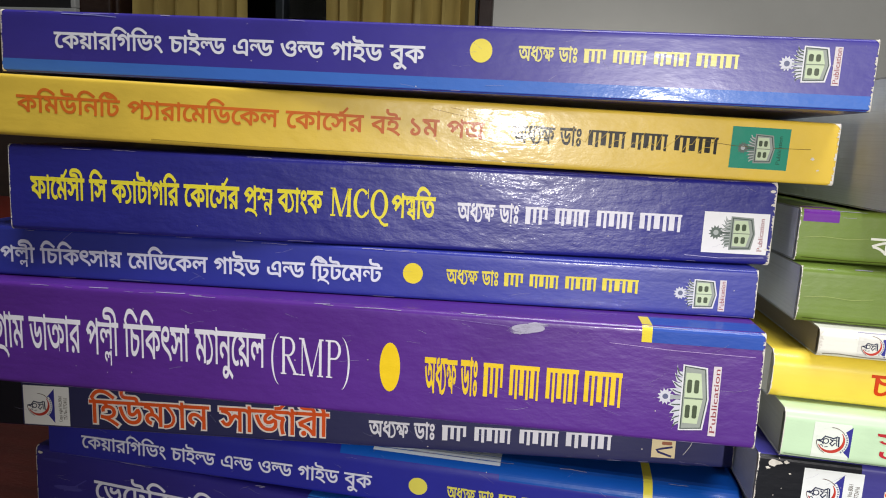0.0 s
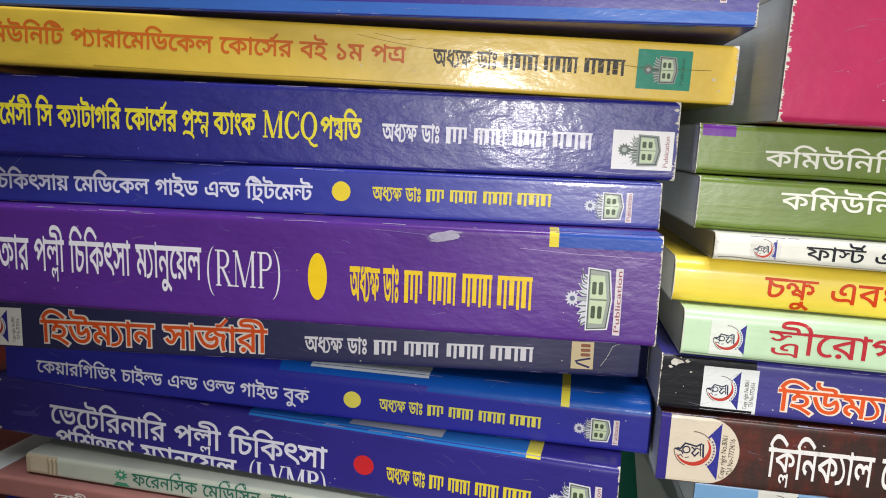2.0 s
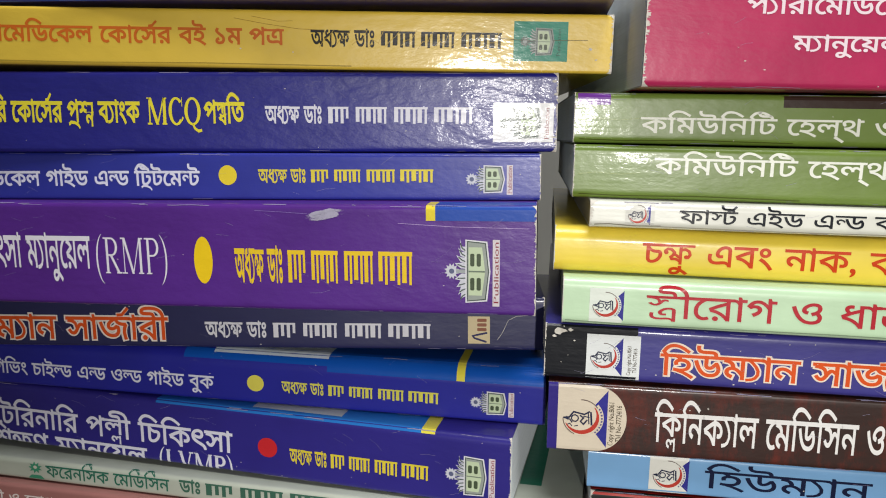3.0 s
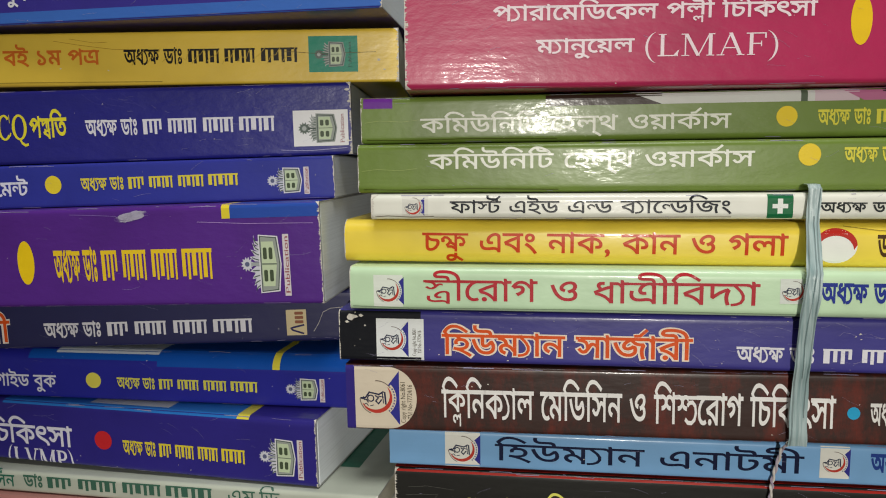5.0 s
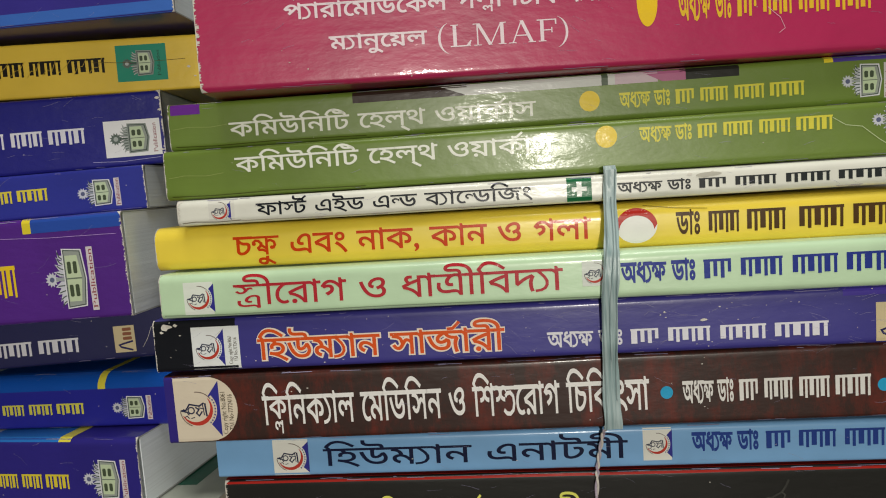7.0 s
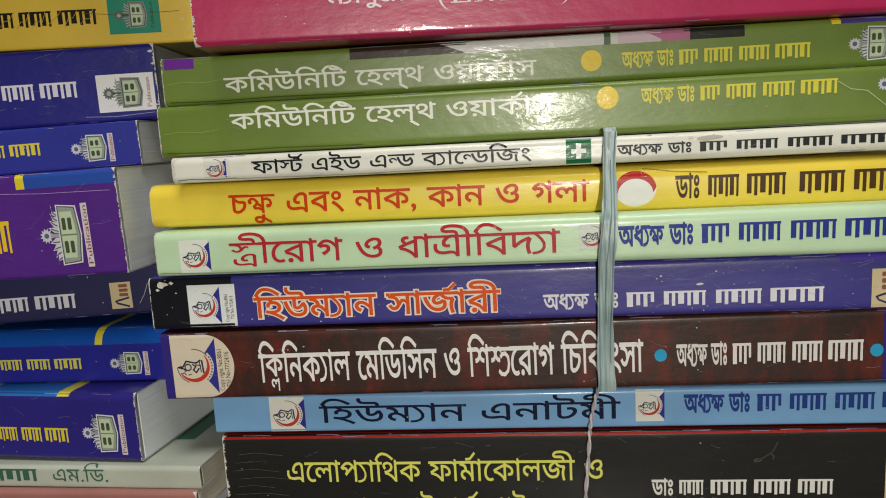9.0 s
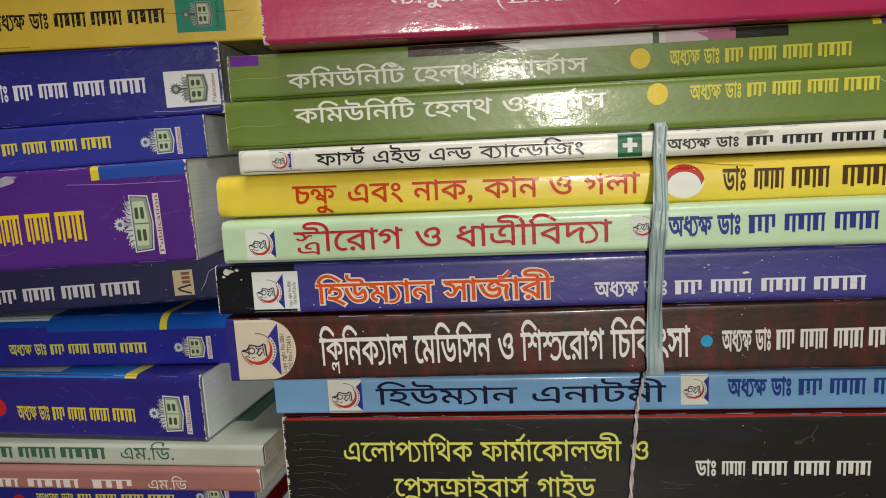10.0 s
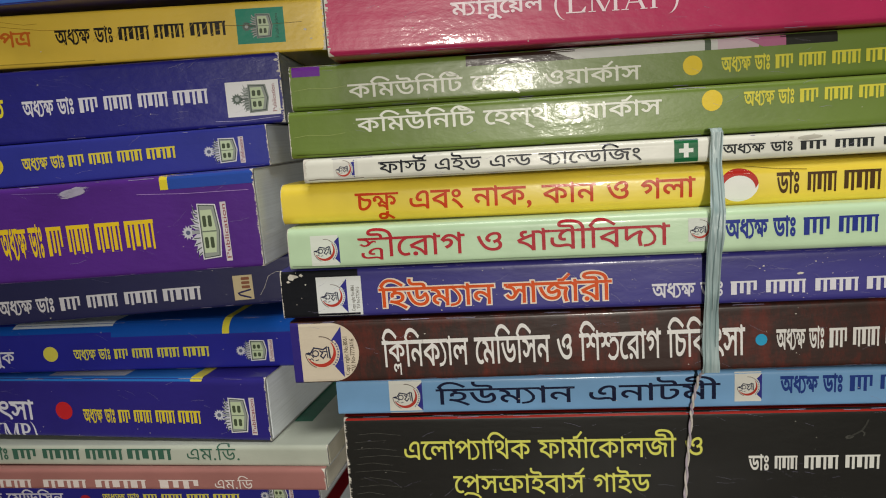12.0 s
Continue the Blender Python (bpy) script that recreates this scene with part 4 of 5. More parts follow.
b = Book(-205, 209.4, 244.7, 4.49, 0.65, 264.8, 15.5, laminate("#2d3492", 0.2, crumple=0.16), "thin violet-blue paperback with white title and yellow dot", rt=1.2, rb=1.0, rise=1.7)
b.title("পল্লী চিকিৎসায় মেডিকেল গাইড এন্ড ট্রিটমেন্ট", 12, 146.4, 4.9, 9.9, "#dedff0", 0.02)
b.dot(156.5, 8.5, 3.3, 3.4, "#e6cf3a")
b.author(167.5, 228.7, 6.0, 10.4, "#dccc48")
b.emblem(239.7, 255.8, 2.4, 11.8)
b.worn("R", 0.5)
b.rub(18, 13)
b.edges(14, 103)
b.specks(7, 143)

b = Book(-199, 201.6, 209, 2.53, 0.67, 258.3, 35.5, laminate("#512583", 0.17, crumple=0.25), "thick purple paperback with tall white title and yellow oval", rt=1.6, rb=1.2, wave=0.2)
b.title("গ্রাম ডাক্তার পল্লী চিকিৎসা ম্যানুয়েল", 10.5, 106.1, 12.9, 23.8, "#e2e0ea", 0.012)
b.title("(RMP)", 108.1, 134.1, 11.2, 22.3, "#e2e0ea", -0.005)
b.dot(147.1, 16.4, 3.3, 8.0, "#ecc81e")
b.author(158.2, 218.6, 9.4, 20.3, "#e6c42c")
b.emblem(229.2, 247.2, 4.0, 24.6)
b.patch(226.2, 258, 30.5, 45, "#2c4fa8", "printed_stripe")
b.patch(223.2, 226.2, 30.5, 45, "#e2cf3a", "printed_stripe")
b.patch(0, 5, 33, 37, "#8f9a3a", "printed_stripe")
b.smear(189.6, 32.2, 6.2, 1.8, 34, "#aaa6bc")
b.scratch([(166, 33.4), (176, 32.9), (184, 32.4)], 0.12, "#8a78b4")
b.scratch([(214, 29.6), (232, 28.6), (256, 28.2)], 0.12, "#c0aad8")
b.worn("LR", 0.7)
b.rub(46, 14, (60, 252), (6, 34))
b.edges(26, 104)
b.specks(14, 144)

b = Book(-199, 211.8, 188.3, 6.9, 0.71, 262, 20, laminate("#262751", 0.22), "dark navy paperback with orange outlined title", rt=1.5, rb=1.2)
b.patch(0, 9.5, 0.5, 19.5, "#17151f", "printed_panel")
b.crest(10, 27.1, 0.9, 15.6, text=True, full=12)
b.title("হিউম্যান সার্জারী", 34.4, 122, 2.9, 11.4, "#d9541e", 0.012, "#e8dcd2")
b.author(136, 220.6, 4.2, 9.8, "#d9d8e0")
b.tag(234.3, 242.3, 2.6, 12.8)
b.worn("R", 0.4)
b.scratch([(245, 4), (247, 7), (249, 11.5), (252, 13), (257, 13.4)], 0.14)
b.rub(24, 15)
b.edges(14, 105)
b.specks(9, 145)

b = Book(-195.5, 232.1, 168.3, -0.53, 0, 258, 20, laminate("#242690", 0.19), "blue paperback with white title and bright blue bent upper edge", rt=6.0, rb=1.4, wave=0.1)
b.patch(178, 257.8, 14.4, 60, "#1450ac", "printed_band", 1, "bright blue printed band")
b.patch(120, 178, 16.4, 60, "#1450ac", "printed_band", 1)
b.lay("printed_corner", grid(132, 178, 18.6, 60), ink("#c9d2dc"), 2, "pale printed corner")
b.patch(226.5, 229.5, 14.4, 60, "#dcd048", "printed_stripe", 2)
b.title("কেয়ারগিভিং চাইল্ড এন্ড ওল্ড গাইড বুক", 14.5, 132.5, 4.6, 9.4, "#d9daea", 0.015)
b.dot(149.5, 8.0, 3.4, 3.2, "#dcd25a")
b.author(160, 220, 5.2, 9.4, "#d6cf58")
b.emblem(231.5, 247.5, 2.8, 11.4)
b.rub(18, 16)
b.edges(14, 106)
b.specks(7, 146)

b = Book(-206, 237.2, 142.5, -4.46, 0, 258.8, 25.5, laminate("#2d267e", 0.17, crumple=0.2), "violet-blue paperback with two-line white title and red dot", rt=2.2, rb=1.5, wave=0.2)
b.patch(120, 227, 24.2, 60, "#2c74c4", "printed_band", 1, "light blue printed band")
b.patch(227, 232, 24.2, 60, "#dfd24c", "printed_stripe", 2)
b.lay("printed_corner", grid(160, 196, 26.5, 60), ink("#c3c8c6"), 2)
b.title("ভেটেরিনারি পল্লী চিকিৎসা", 27.6, 153, 7.6, 15.2, "#dedeec", 0.014)
b.title("প্রশিক্ষণ ম্যানুয়েল", 30, 115, -2.8, 4.6, "#dedeec", 0.014, clip=0.4)
b.title("(LVMP)", 120.5, 152.5, -2.6, 4.8, "#dedeec", 0.02, clip=0.4)
b.dot(167.5, 11.6, 4.0, 3.8, "#c52a30")
b.author(176.5, 229.7, 6.8, 12.2, "#dcc93c")
b.emblem(235.7, 253.8, 3.4, 17.8)
b.worn("LR", 0.5)
# soft shine of clear tape, painted as paler violet in three strokes
b.smear(15, 9.5, 8.5, 1.3, 20, "#4a4596")
b.smear(9, 20.5, 7.5, 1.0, 14, "#3f3a8c")
b.scratch([(13, 8), (18, 10.5), (24, 14.5)], 0.5, "#4a4596")
b.chips([(2, 23, 1.2), (1.2, 1.5, 1.2)])
b.rub(40, 17)
b.edges(26, 107)
b.specks(13, 147)

b = Book(-184, 231.4 - 4, 130.5, -3.21, 0.77, 259.9, 8.4, laminate("#b2b8ab", 0.28), "thin off-white paperback with green title and beige end", rt=1.6, rb=1.2, pages="#b9b4a2", wave=0.08)
b.patch(0, 15, 0.3, 8.2, "#b3a58c", "printed_panel")
b.patch(2, 10, 1.6, 7.0, "#c2b69e", "printed_panel", 2)
for k in range(5):
    b.scratch([(10.6 + 1.0 * k, 0.6), (10.9 + 1.0 * k, 4), (10.5 + 1.0 * k, 7.8)], 0.3, ("#8f7f66", "#d6cbb4")[k % 2], "ribbed_line")
spray = [(45 + (3.4 if k % 2 else 1.9) * math.cos(k * math.pi / 9), 5.4 + (2.5 if k % 2 else 1.4) * math.sin(k * math.pi / 9)) for k in range(18)]
mark = b.lay("printed_mark", [spray], ink("#3f8a6c"), 2, "green leafy mark")
b.lay("mark_core", disc(45, 5.6, 0.9, 0.7, 10), ink("#c0c1b0"), 3, "", mark)
b.lay("mark_foot", [[(41.2, 0.8), (49.2, 0.8), (47.4, 2.3), (43, 2.3)]], ink("#3f8a6c"), 2, "", mark)
b.title("ফরেনসিক মেডিসিন", 50, 106, 2.2, 6.8, "#2d6a58", 0.01)
b.author(110.2, 222, 2.6, 7.2, "#3f6656", "ডাঃ", ((0.1, 0.2), (0.23, 0.385), (0.41, 0.56), (0.58, 0.755)), lead_to=0.08)
b.title("এম.ডি.", 201.3, 223.6, 2.6, 7.2, "#3f6656", 0.0)
b.patch(237, 245, 30, 130, "#1f6a52", "printed_stripe", 1, "green stripe across the upper cover")
b.worn("R", 0.4)

b = Book(-212, 225, 120.3, -2.86, 1.01, 286.8, 8.8, laminate("#a06d68", 0.3), "thin dusty pink paperback with white lettering", rt=1.5, rb=1.2, pages="#d8d3c4", wave=0.08)
b.patch(0, 14, 0.3, 175, "#e4e8ea", "printed_border", 1, "white border of the cover")
b.title("রোগী ও রোগ", 44, 84, 1.0, 4.6, "#e6dcd8", 0.01)
b.author(92, 234, 0.8, 4.4, "#e0d4d0", False, ((0, 0.14), (0.17, 0.3), (0.34, 0.47), (0.51, 0.65), (0.68, 0.84), (0.88, 1.0)))
b.title("এম.ডি", 241, 257, 0.8, 4.4, "#e0d4d0", 0.0)
b.worn("R", 0.8)

b = Book(-195, 232 - 4, 110, -2.6, 1.41, 264.8, 8.5, laminate("#2a2a8a", 0.22), "thin blue paperback with white title and red dot", rt=1.4, rb=1.2, wave=0.08)
b.title("কমিউনিটি মেডিসিন", 90, 152, 1.6, 5.4, "#dadaea", 0.015)
b.dot(162.2, 2.8, 2.4, 1.9, "#b02c3c")
b.author(170.2, 231.2, 1.6, 5.0, "#d6ce62")
b.emblem(240.2, 254.3, 0.8, 7.6)
b.worn("R", 0.4)

b = Book(-192, 224, 80, -2.6, 0, 262, 29.5, laminate("#a8242e", 0.22), "thick red paperback with a yellow stripe under the stack", rt=1.4, rb=1.2)
b.patch(205, 236, 14, 60, "#d8b83a", "printed_stripe")

# ---- the stack with the green books, from the top ----
b = Book(89, 218.1, 284, 7.67, -0.87, 264.4, 39, laminate("#ae2455", 0.15, crumple=0.2), "thick crimson paperback with white title and chipped edge", rt=1.4, rb=1.8, wave=0.2)
b.title("প্যারামেডিকেল পল্লী চিকিৎসা", 29.3, 134.2, 21.8, 26.3, "#ead9e0", 0.015)
b.title("ম্যানুয়েল", 43.4, 75.7, 11.2, 15.4, "#ead9e0", 0.015)
b.title("(LMAF)", 79.2, 122.1, 9.6, 15.9, "#ead9e0", -0.004)
b.dot(148.3, 20.2, 3.4, 8.0, "#ecc428")
b.author(158.4, 222, 13.6, 23.4, "#e6bc34")
b.emblem(231, 250, 9, 29)
b.worn("LR", 1.3)
b.scratch([(188, 16), (192, 12.5), (193.5, 9), (191.5, 7.5)], 0.2, "#e2a8bc")
b.chips([(36, 5.5, 0.35), (30, 8, 0.3)])
b.rub(46, 21)
b.edges(26, 108)
b.specks(14, 148)

GREEN = "#677d33"


def green_book(x, y, z, yaw, tilt, length, thick, label, seed):
    g = Book(x, y, z, yaw, tilt, length, thick, laminate(GREEN, 0.17, coat=0.085, crumple=0.17), label, rt=2.0, rb=2.0, wave=0.16)
    g.rub(20, seed)
    g.edges(16, seed)
    g.specks(6, seed)
    g.scratch([(1.5, 0.45 * thick), (7, 0.49 * thick), (15, 0.46 * thick), (21, 0.5 * thick)], 0.13, "#9aa763", "laminate_crease")
    g.scratch([(2, 1.3), (16, 1.0), (40, 1.4), (70, 1.0)], 0.3, "#4a5420", "dark_line")
    return g


b = green_book(69, 232, 267, 5.0, -0.74, 271, 16.4, "olive green paperback with white title and picture strip", 22)
b.patch(1, 11.6, 12.4, 22, "#6a2c92", "printed_stripe", 1, "purple printed corner")
b.patch(66, 106, 12.2, 30, "#33231d", "picture_strip")
b.patch(106, 157, 12.2, 30, "#c9cbc8", "picture_strip")
b.lay("picture_edge", [[(106, 12.2), (106, 16.3), (95, 16.3)]], ink("#c9cbc8"), 2)
b.patch(152.4, 154.6, 12.2, 30, "#53604f", "picture_strip", 2)
b.patch(157, 171.5, 12.2, 30, "#c7b3bd", "picture_strip")
b.lay("picture_edge", [[(165, 16.3), (173, 12.2), (181, 12.2), (181, 16.3)]], ink("#b0688c"), 2)
b.patch(179, 199, 12.2, 30, "#24241f", "picture_strip")
b.patch(227.4, 230.4, 14.4, 22, "#e0cc3a", "printed_stripe")
b.patch(230.4, 268, 14.4, 22, "#4a3d8c", "printed_stripe")
b.title("কমিউনিটি হেল্\u200cথ ওয়ার্কাস", 21.5, 129.5, 3.6, 8.5, "#e6e8dc", 0.01)
b.dot(148, 7.2, 3.5, 3.5, "#e8ca32")
b.author(158.2, 220.6, 4.2, 9.1, "#d9d04a")
b.emblem(233, 249.4, 2.0, 13.2)
b.worn("L", 0.4)

b = green_book(69.3, 225, 249.5, 2.6, -0.87, 265.1, 17, "olive green paperback with white title and a pale crack", 23)
b.title("কমিউনিটি হেল্\u200cথ ওয়ার্কাস", 25.2, 133.8, 8.3, 13.2, "#e6e8dc", 0.01)
b.dot(150.8, 11.8, 3.5, 3.6, "#e8ca32")
b.author(161.4, 222, 9.3, 13.9, "#d9d04a")
b.emblem(234, 250, 5.6, 17)
b.scratch([(222, 13), (226, 10.4), (231, 9.6), (236, 5.4), (240, 2.5)], 0.22, "#b9c79a")
b.worn("L", 0.4)

b = Book(75, 220, 240.5, 2.64, -0.93, 247.3, 8.6, laminate("#dcdcd2", 0.25), "thin white paperback with black title and a green cross", rt=2.2, rb=2.0, wave=0.06, pages="#948b78")
b.crest(11, 20, 0.9, 8.0, "#d9d8d0", full=9)
b.title("ফার্স্ট এইড এন্ড ব্যান্ডেজিং", 27.5, 120.1, 2.2, 6.2, "#10151e", 0.01)
b.patch(131.1, 139.1, 0.5, 8.2, "#17683f", "cross_panel", 1)
b.lay("cross", rect(134.3, 135.9, 2.0, 6.8) + rect(132.7, 137.5, 3.7, 5.1), ink("#e8ece6"), 3)
b.author(147.2, 231.2, 2.4, 5.5, "#262a2c")
b.chips([(170, 7, 0.8), (233, 3, 1.2)], "stain")
b.smear(176, 6.6, 5.0, 0.9, 12, "#b9b6aa")
b.scratch([(22, 0.9), (60, 0.6), (120, 1.0)], 0.3, "#a7a294", "dark_line")
b.scratch([(1.5, 1.0), (6, 1.3), (14, 0.9), (22, 1.1)], 0.35, "#8d877a", "dark_line")
b.worn("L", 1.2)
b.rub(20, 24)
b.edges(14, 109)
b.specks(8, 149)

b = Book(64, 222.6, 225.3, 1.84, -1.18, 258.1, 14.9, laminate("#e6cc46", 0.2), "yellow paperback with red-orange title and rounded spine", rt=4.0, rb=3.2, bulge=0.5, wave=0.12, pages="#d9d6c8")
b.title("চক্ষু এবং নাক, কান ও গলা", 28, 149.1, 4.2, 10.6, "#c43a00", 0.012)
b.dot(163.6, 7.5, 6.6, 5.7, "#e8e8e4")
cres = [(163.6 + 6.6 * math.cos(a), 7.5 + 5.7 * math.sin(a)) for a in [math.pi * (0.02 + 0.96 * k / 20) for k in range(21)]]
inner = [(163.6 + 5.6 * math.cos(a), 5.9 + 4.9 * math.sin(a)) for a in [math.pi * (0.98 - 0.96 * k / 20) for k in range(21)]]
b.lay("crescent", [[cres[k], cres[k + 1], inner[19 - k], inner[20 - k]] for k in range(20)], ink("#b5281f"), 3)
b.author(176.1, 244.1, 4.0, 11.0, "#4a3212", "ডাঃ", ((0.15, 0.29), (0.325, 0.5), (0.56, 0.76), (0.8, 1.0)), lead_to=0.11)
b.scratch([(166, 13.8), (176, 12.6), (186, 12.0)], 0.2, "#8f7a30")
b.worn("L", 0.4)

b = Book(67.3, 216.4, 209.5, 1.25, -0.79, 252.6, 15, laminate("#bcd8b4", 0.22), "pale mint green paperback with red title and blue lettering", rt=2.6, rb=1.8, wave=0.1, pages="#a4a59a")
b.crest(8.5, 18.8, 1.2, 12.2, "#dfe6dc", full=10)
b.title("স্ত্রীরোগ ও ধাত্রীবিদ্যা", 26, 135.5, 3.7, 10.6, "#b02632", 0.008)
b.crest(141.5, 148.2, 4.4, 12.4, "#d6dcd4", full=8)
b.author(153.5, 236.6, 5.0, 11.0, "#22348c", bold=0.03)
b.scratch([(1, 1.2), (20, 0.8), (80, 1.2), (150, 0.9)], 0.35, "#8fa488", "dark_line")
b.worn("L", 0.3)

b = Book(62, 218.6, 190.5, 1.25, -0.61, 255.6, 18.2, laminate("#3a3684", 0.22), "navy blue paperback with orange outlined title and scuffed black end", rt=1.8, rb=1.4, wave=0.14)
b.patch(0, 29.5, 0.3, 17.9, "#17191f", "printed_panel")
b.crest(13.5, 30.5, 0.8, 15.4, "#e2e6e6", text=True, full=12)
b.title("হিউম্যান সার্জারী", 36.8, 120.8, 3.2, 10.2, "#d9541e", 0.012, "#ecdccb")
b.author(134.5, 221.6, 3.2, 8.0, "#dedde6")
b.tag(235.6, 242.6, 0.8, 13.0)
b.patch(226, 255, 15.5, 20, "#4a3aa0", "printed_stripe")
b.chips([(4.5, 15.8, 2.2), (8, 16.4, 1.0), (3, 14, 0.8), (9.5, 12.8, 0.4), (184, 10, 1.0), (172, 13, 0.5), (189, 14, 0.4)])
b.worn("L", 0.4)
b.specks(46, 311)
b.rub(60, 77, (100, 250))
b.rub(60, 26)
b.edges(26, 110)
b.specks(18, 150)

b = Book(63.7, 218.6, 165, 1.87, -0.31, 258.1, 24, laminate("#33211d", 0.2, 0.3, "#6a2418"), "dark brown mottled paperback with white title and cream shield panel", rt=1.5, rb=1.2, wave=0.14)
b.patch(0, 3.2, 0.3, 23.6, "#33297c", "printed_stripe", 1, "violet edge stripe")
b.patch(239, 258, 0.3, 23.6, "#33297c", "printed_panel", 1)
b.crest(3.2, 25.6, 0.7, 23.2, "#d6cab6", True, True, full=17)
b.title("ক্লিনিক্যাল মেডিসিন ও শিশুরোগ চিকিৎসা", 34.5, 164.6, 5.6, 15.4, "#e6e4e2", 0.012)
b.dot(170.1, 10.8, 2.0, 2.1, "#2c9cc8")
b.author(175.1, 233.1, 7.1, 14.1, "#dcdad6")
b.dot(237.1, 10.4, 2.0, 2.1, "#2c9cc8")
b.tag(244.1, 253, 3.5, 21.4)
b.rub(30, 27)
b.edges(26, 111)
b.specks(10, 151)

b = Book(77.5, 224.1, 150, 2.27, -0.89, 257.7, 14, laminate("#78a8d6", 0.22), "light blue paperback with navy title", rt=1.6, rb=1.2, wave=0.1)
b.crest(20.5, 33.2, 0.4, 13.2, "#e2e2da", full=12)
b.title("হিউম্যান এনাটমী", 38.5, 143.6, 3.4, 9.4, "#101838", 0.008)
b.crest(148.6, 158, 2.2, 13.4, "#e2e2da", full=9)
b.author(164.6, 243, 5.2, 11.2, "#26408c", bold=0.03)
b.rub(14, 28)
b.edges(14, 112)
b.specks(6, 152)

b = Book(78.5, 224.9, 108.5, 1.96, -0.78, 256.7, 40, laminate("#1d1d1b", 0.2, 0.4), "thick black paperback with yellow two-line title and worn edge", rt=1.5, rb=1.4, wave=0.18)
b.patch(0, 256, 38.7, 44, "#a8241c", "printed_stripe", 1, "red line along the upper edge")
b.title("এলোপ্যাথিক ফার্মাকোলজী ও", 23, 135.6, 22.2, 29.6, "#dcdc6a", 0.006)
b.title("প্রেসক্রাইবার্স গাইড", 41.5, 116.6, 8.2, 15.1, "#dcdc6a", 0.006)
b.author(152.1, 212, 16.5, 22.0, "#dcdcd6", "ডাঃ", ((0.155, 0.29), (0.33, 0.53), (0.57, 0.77), (0.81, 1.0)), lead_to=0.12)
b.tag(228.6, 238, 12, 30.6, accent="#a03a2c")
b.smear(187.4, 29.0, 1.8, 0.9, 10, "#4b4b47")
b.scratch([(187, 28.8), (189.5, 30.2), (191.6, 31.4), (193, 33.6), (193.8, 35.6)], 0.7, "#3b3b38", "grey_smear")
b.scratch([(191.4, 31.4), (192.6, 30.4), (192.2, 29.2)], 0.5, "#454541", "grey_smear")
for k in range(9):
    y0 = 8 + 3.1 * k
    b.scratch([(3 + k % 3, y0), (8 + (k * 5) % 9, y0 + 0.7), (14 + (k * 7) % 12, y0 - 0.4)], 0.09, "#6c6c66", "cracked_laminate")
b.worn("L", 1.1)
b.rub(60, 29)
b.edges(26, 113)
b.specks(18, 153)

b = Book(82, 224, 80, 1.5, 0, 258, 24.6, laminate("#3f6b3c", 0.25), "dark green paperback at the foot of the stack", rt=1.4, rb=1.2)


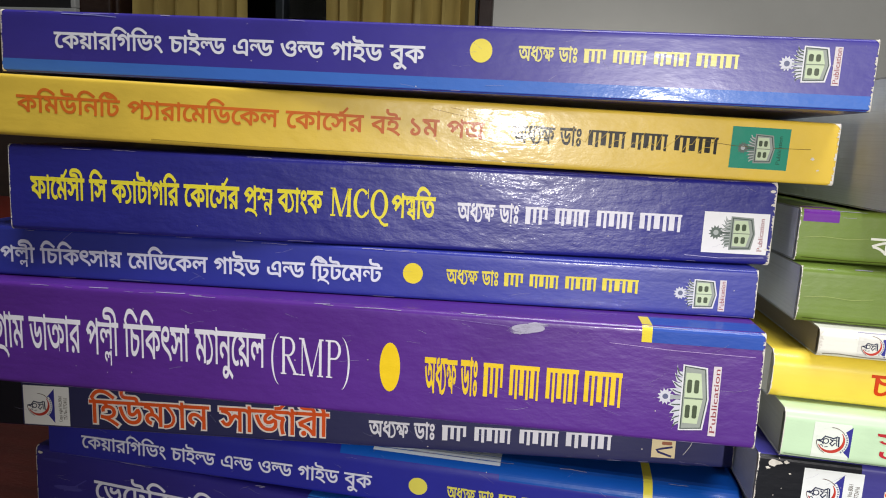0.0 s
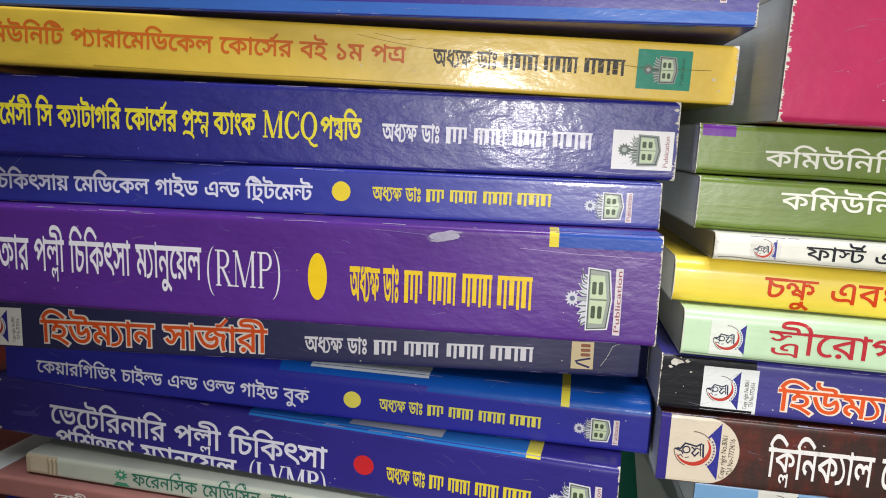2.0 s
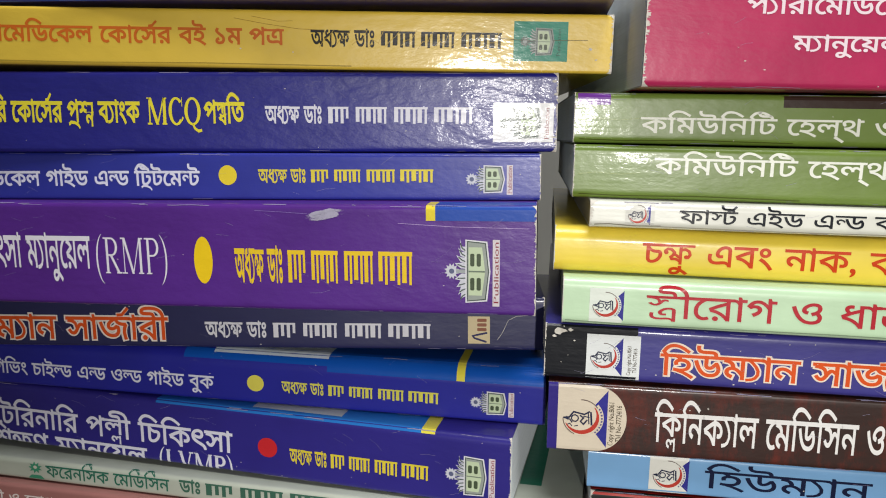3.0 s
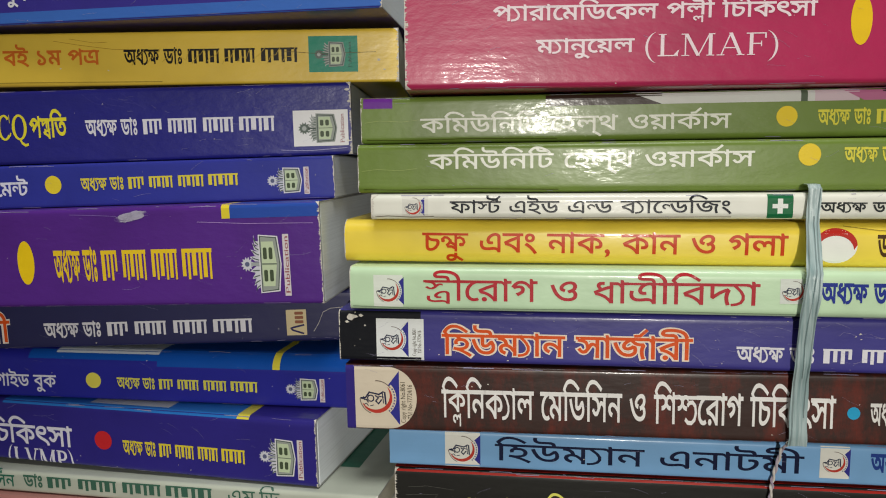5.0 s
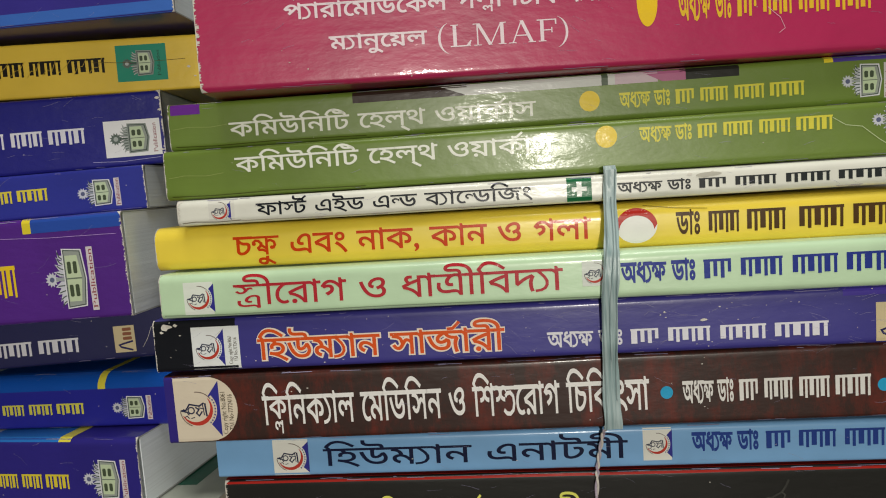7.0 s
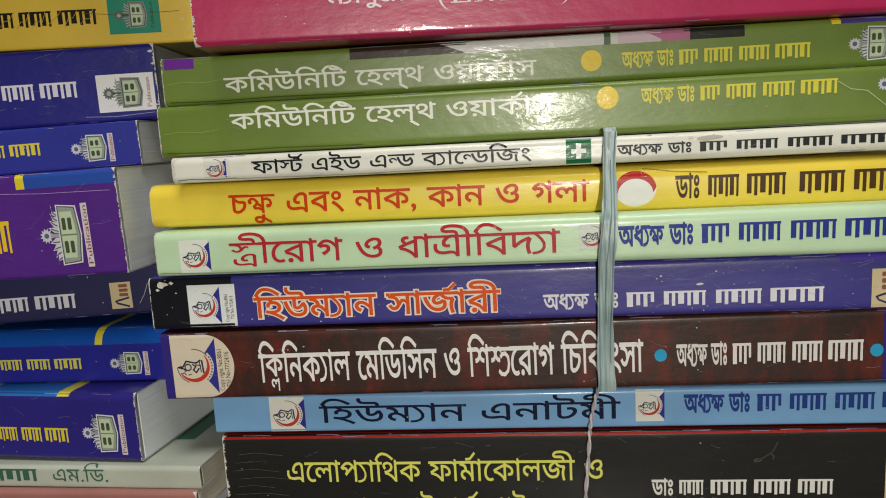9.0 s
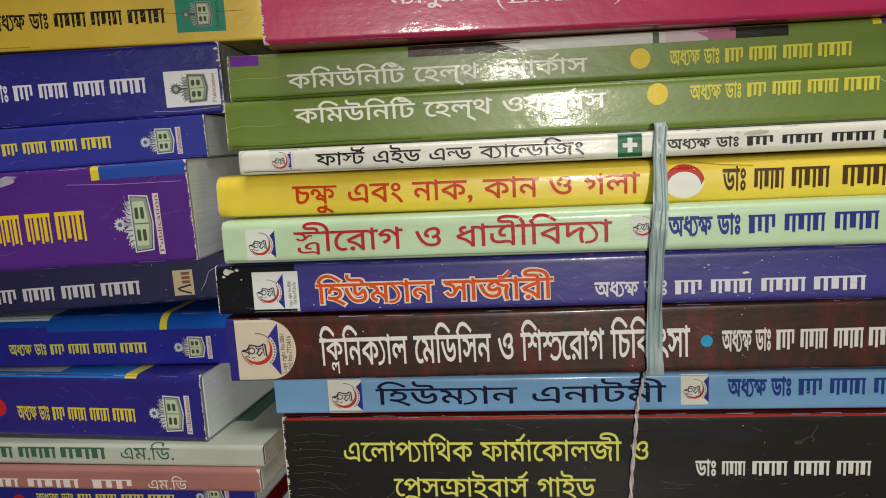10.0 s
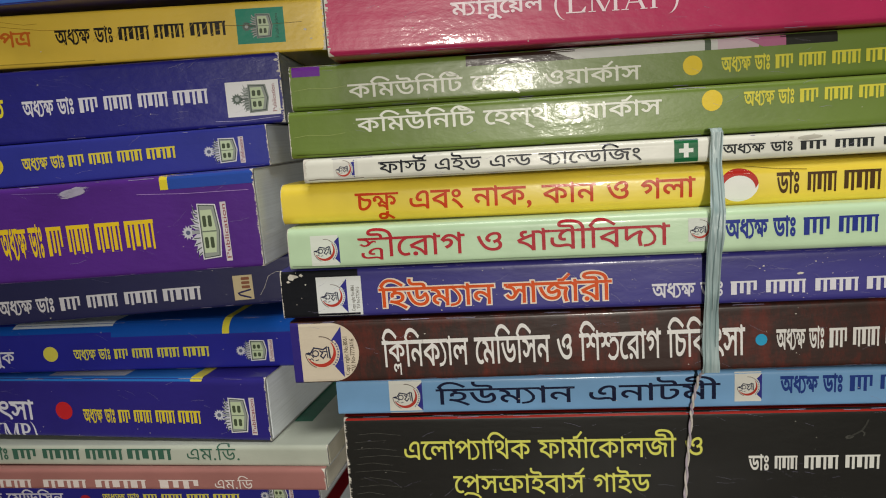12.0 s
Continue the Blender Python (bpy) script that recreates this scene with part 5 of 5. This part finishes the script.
# ---- the strap and the twine round the bundle ----
def ribbon():
    path = [(220.2, 232, 249.6), (220.0, 227.0, 249.5), (219.9, 225.4, 248.2), (219.6, 225.3, 242), (219.2, 224.6, 237), (218.8, 221.0, 228), (218.2, 217.4, 222), (217.4, 217.0, 214), (216.8, 217.9, 207), (216.4, 219.0, 199), (216.2, 219.3, 192), (216.0, 220.9, 186), (215.9, 221.4, 176), (216.0, 221.3, 168), (215.9, 221.8, 164.2), (215.9, 226.0, 163.6)]
    half = [1.8, 1.9, 2.0, 2.0, 2.1, 2.2, 2.5, 2.6, 2.5, 2.4, 2.4, 2.5, 2.7, 2.9, 2.8, 2.6]
    r = random.Random(4)
    rows = []
    sub = 4
    for i in range(len(path) - 1):
        for k in range(sub):
            f = k / sub
            rows.append(([a + (b - a) * f for a, b in zip(path[i], path[i + 1])], half[i] + (half[i + 1] - half[i]) * f))
    rows.append((path[-1], half[-1]))
    cols = 9
    verts, faces = [], []
    for side in (0, 1):
        for j, ((x, y, z), h) in enumerate(rows):
            for c in range(cols):
                f = c / (cols - 1) * 2 - 1
                crease = 0.22 * math.sin(c * 2.4 + 0.35 * j) + 0.12 * math.sin(c * 5.1 + j * 0.22)
                verts.append(((x + f * h * (1 + 0.06 * math.sin(j * 0.7 + f))) / 1000, (y - 0.55 - abs(crease) + side * 0.18) / 1000, z / 1000 + LIFT))
    m, o = cols, len(rows) * cols
    for j in range(len(rows) - 1):
        for c in range(cols - 1):
            a = j * m + c
            faces.append((a, a + m, a + m + 1, a + 1))
            faces.append((o + a, o + a + 1, o + a + m + 1, o + a + m))
        for c in (0, cols - 1):
            a = j * m + c
            faces.append((a, o + a, o + a + m, a + m))
    mt, nt, bs = mat_base("grey_plastic_strap")
    streak = tex_noise(nt, 60, 4, 0.6, (22, 1, 1))
    nt.links.new(mix(nt, lin("#7f9698"), lin("#a6b7b8"), ramp(nt, streak, [(0.35, grey(0)), (0.65, grey(1))])), bs.inputs["Base Color"])
    bs.inputs["Roughness"].default_value = 0.32
    bump(nt, bs, streak, 0.4, 0.0006)
    strap = tagged(new("plastic_strap"), "crumpled grey-green plastic strap tied round the bundle of books", "strap")
    part("band", mesh_from("band", verts, faces, mt, True), strap)
    for at, w, first, last in ((-0.78, 0.3, 0, len(rows)), (0.1, 0.22, 14, 44), (0.7, 0.26, 8, 50)):
        verts, faces = [], []
        for j, ((x, y, z), h) in enumerate(rows[first:last]):
            c = at + 0.12 * math.sin(0.21 * j + 3 * at)
            for dx, dy in ((-w, -0.7), (0, -1.15), (w, -0.7), (0, -0.5)):
                verts.append(((x + c * h + dx) / 1000, (y + dy) / 1000, z / 1000 + LIFT))
        for j in range(min(last, len(rows)) - first - 1):
            for k in range(4):
                a, b2 = 4 * j + k, 4 * j + (k + 1) % 4
                faces.append((a, a + 4, b2 + 4, b2))
        part("pleat", mesh_from("pleat", verts, faces, mt, True), strap)


ribbon()


def twine():
    path = [(214.0, 222.4, 166.0), (213.6, 223.4, 164), (212.9, 227.0, 161), (211.6, 227.8, 155), (210.6, 228.3, 149.5), (210.2, 228.0, 146), (209.4, 228.4, 136), (208.3, 228.4, 126), (207.6, 228.3, 116), (207.0, 228.2, 108), (206.5, 228.0, 104), (206.0, 227.4, 92), (206, 227, 82)]
    t = tagged(new("twine"), "thin twisted white and violet twine over the lower books", "string")
    pts = []
    for i in range(len(path) - 1):
        for k in range(14):
            f = k / 14
            pts.append(Vector([a + (b - a) * f for a, b in zip(path[i], path[i + 1])]))
    for s, (h, h2) in enumerate((("#d9d4cc", "#b8b0ac"), ("#8f7f96", "#c4bcc4"))):
        verts, faces = [], []
        for j, p in enumerate(pts):
            a = j * 0.33 + s * math.pi
            c = p + Vector((0.38 * math.cos(a), -0.55 + 0.3 * math.sin(a), 0))
            for k in range(7):
                q = 2 * math.pi * k / 7
                verts.append(((c.x + 0.42 * math.cos(q)) / 1000, (c.y + 0.42 * math.sin(q)) / 1000, c.z / 1000 + LIFT))
        for j in range(len(pts) - 1):
            for k in range(7):
                a, b2 = j * 7 + k, j * 7 + (k + 1) % 7
                faces.append((a, a + 7, b2 + 7, b2))
        faces.append(tuple(range(7)))
        faces.append(tuple((len(pts) - 1) * 7 + k for k in range(6, -1, -1)))
        part("strand", mesh_from("strand", verts, faces, plain("twine_" + "ab"[s], h, 0.9, h2, 300), True), t)


twine()
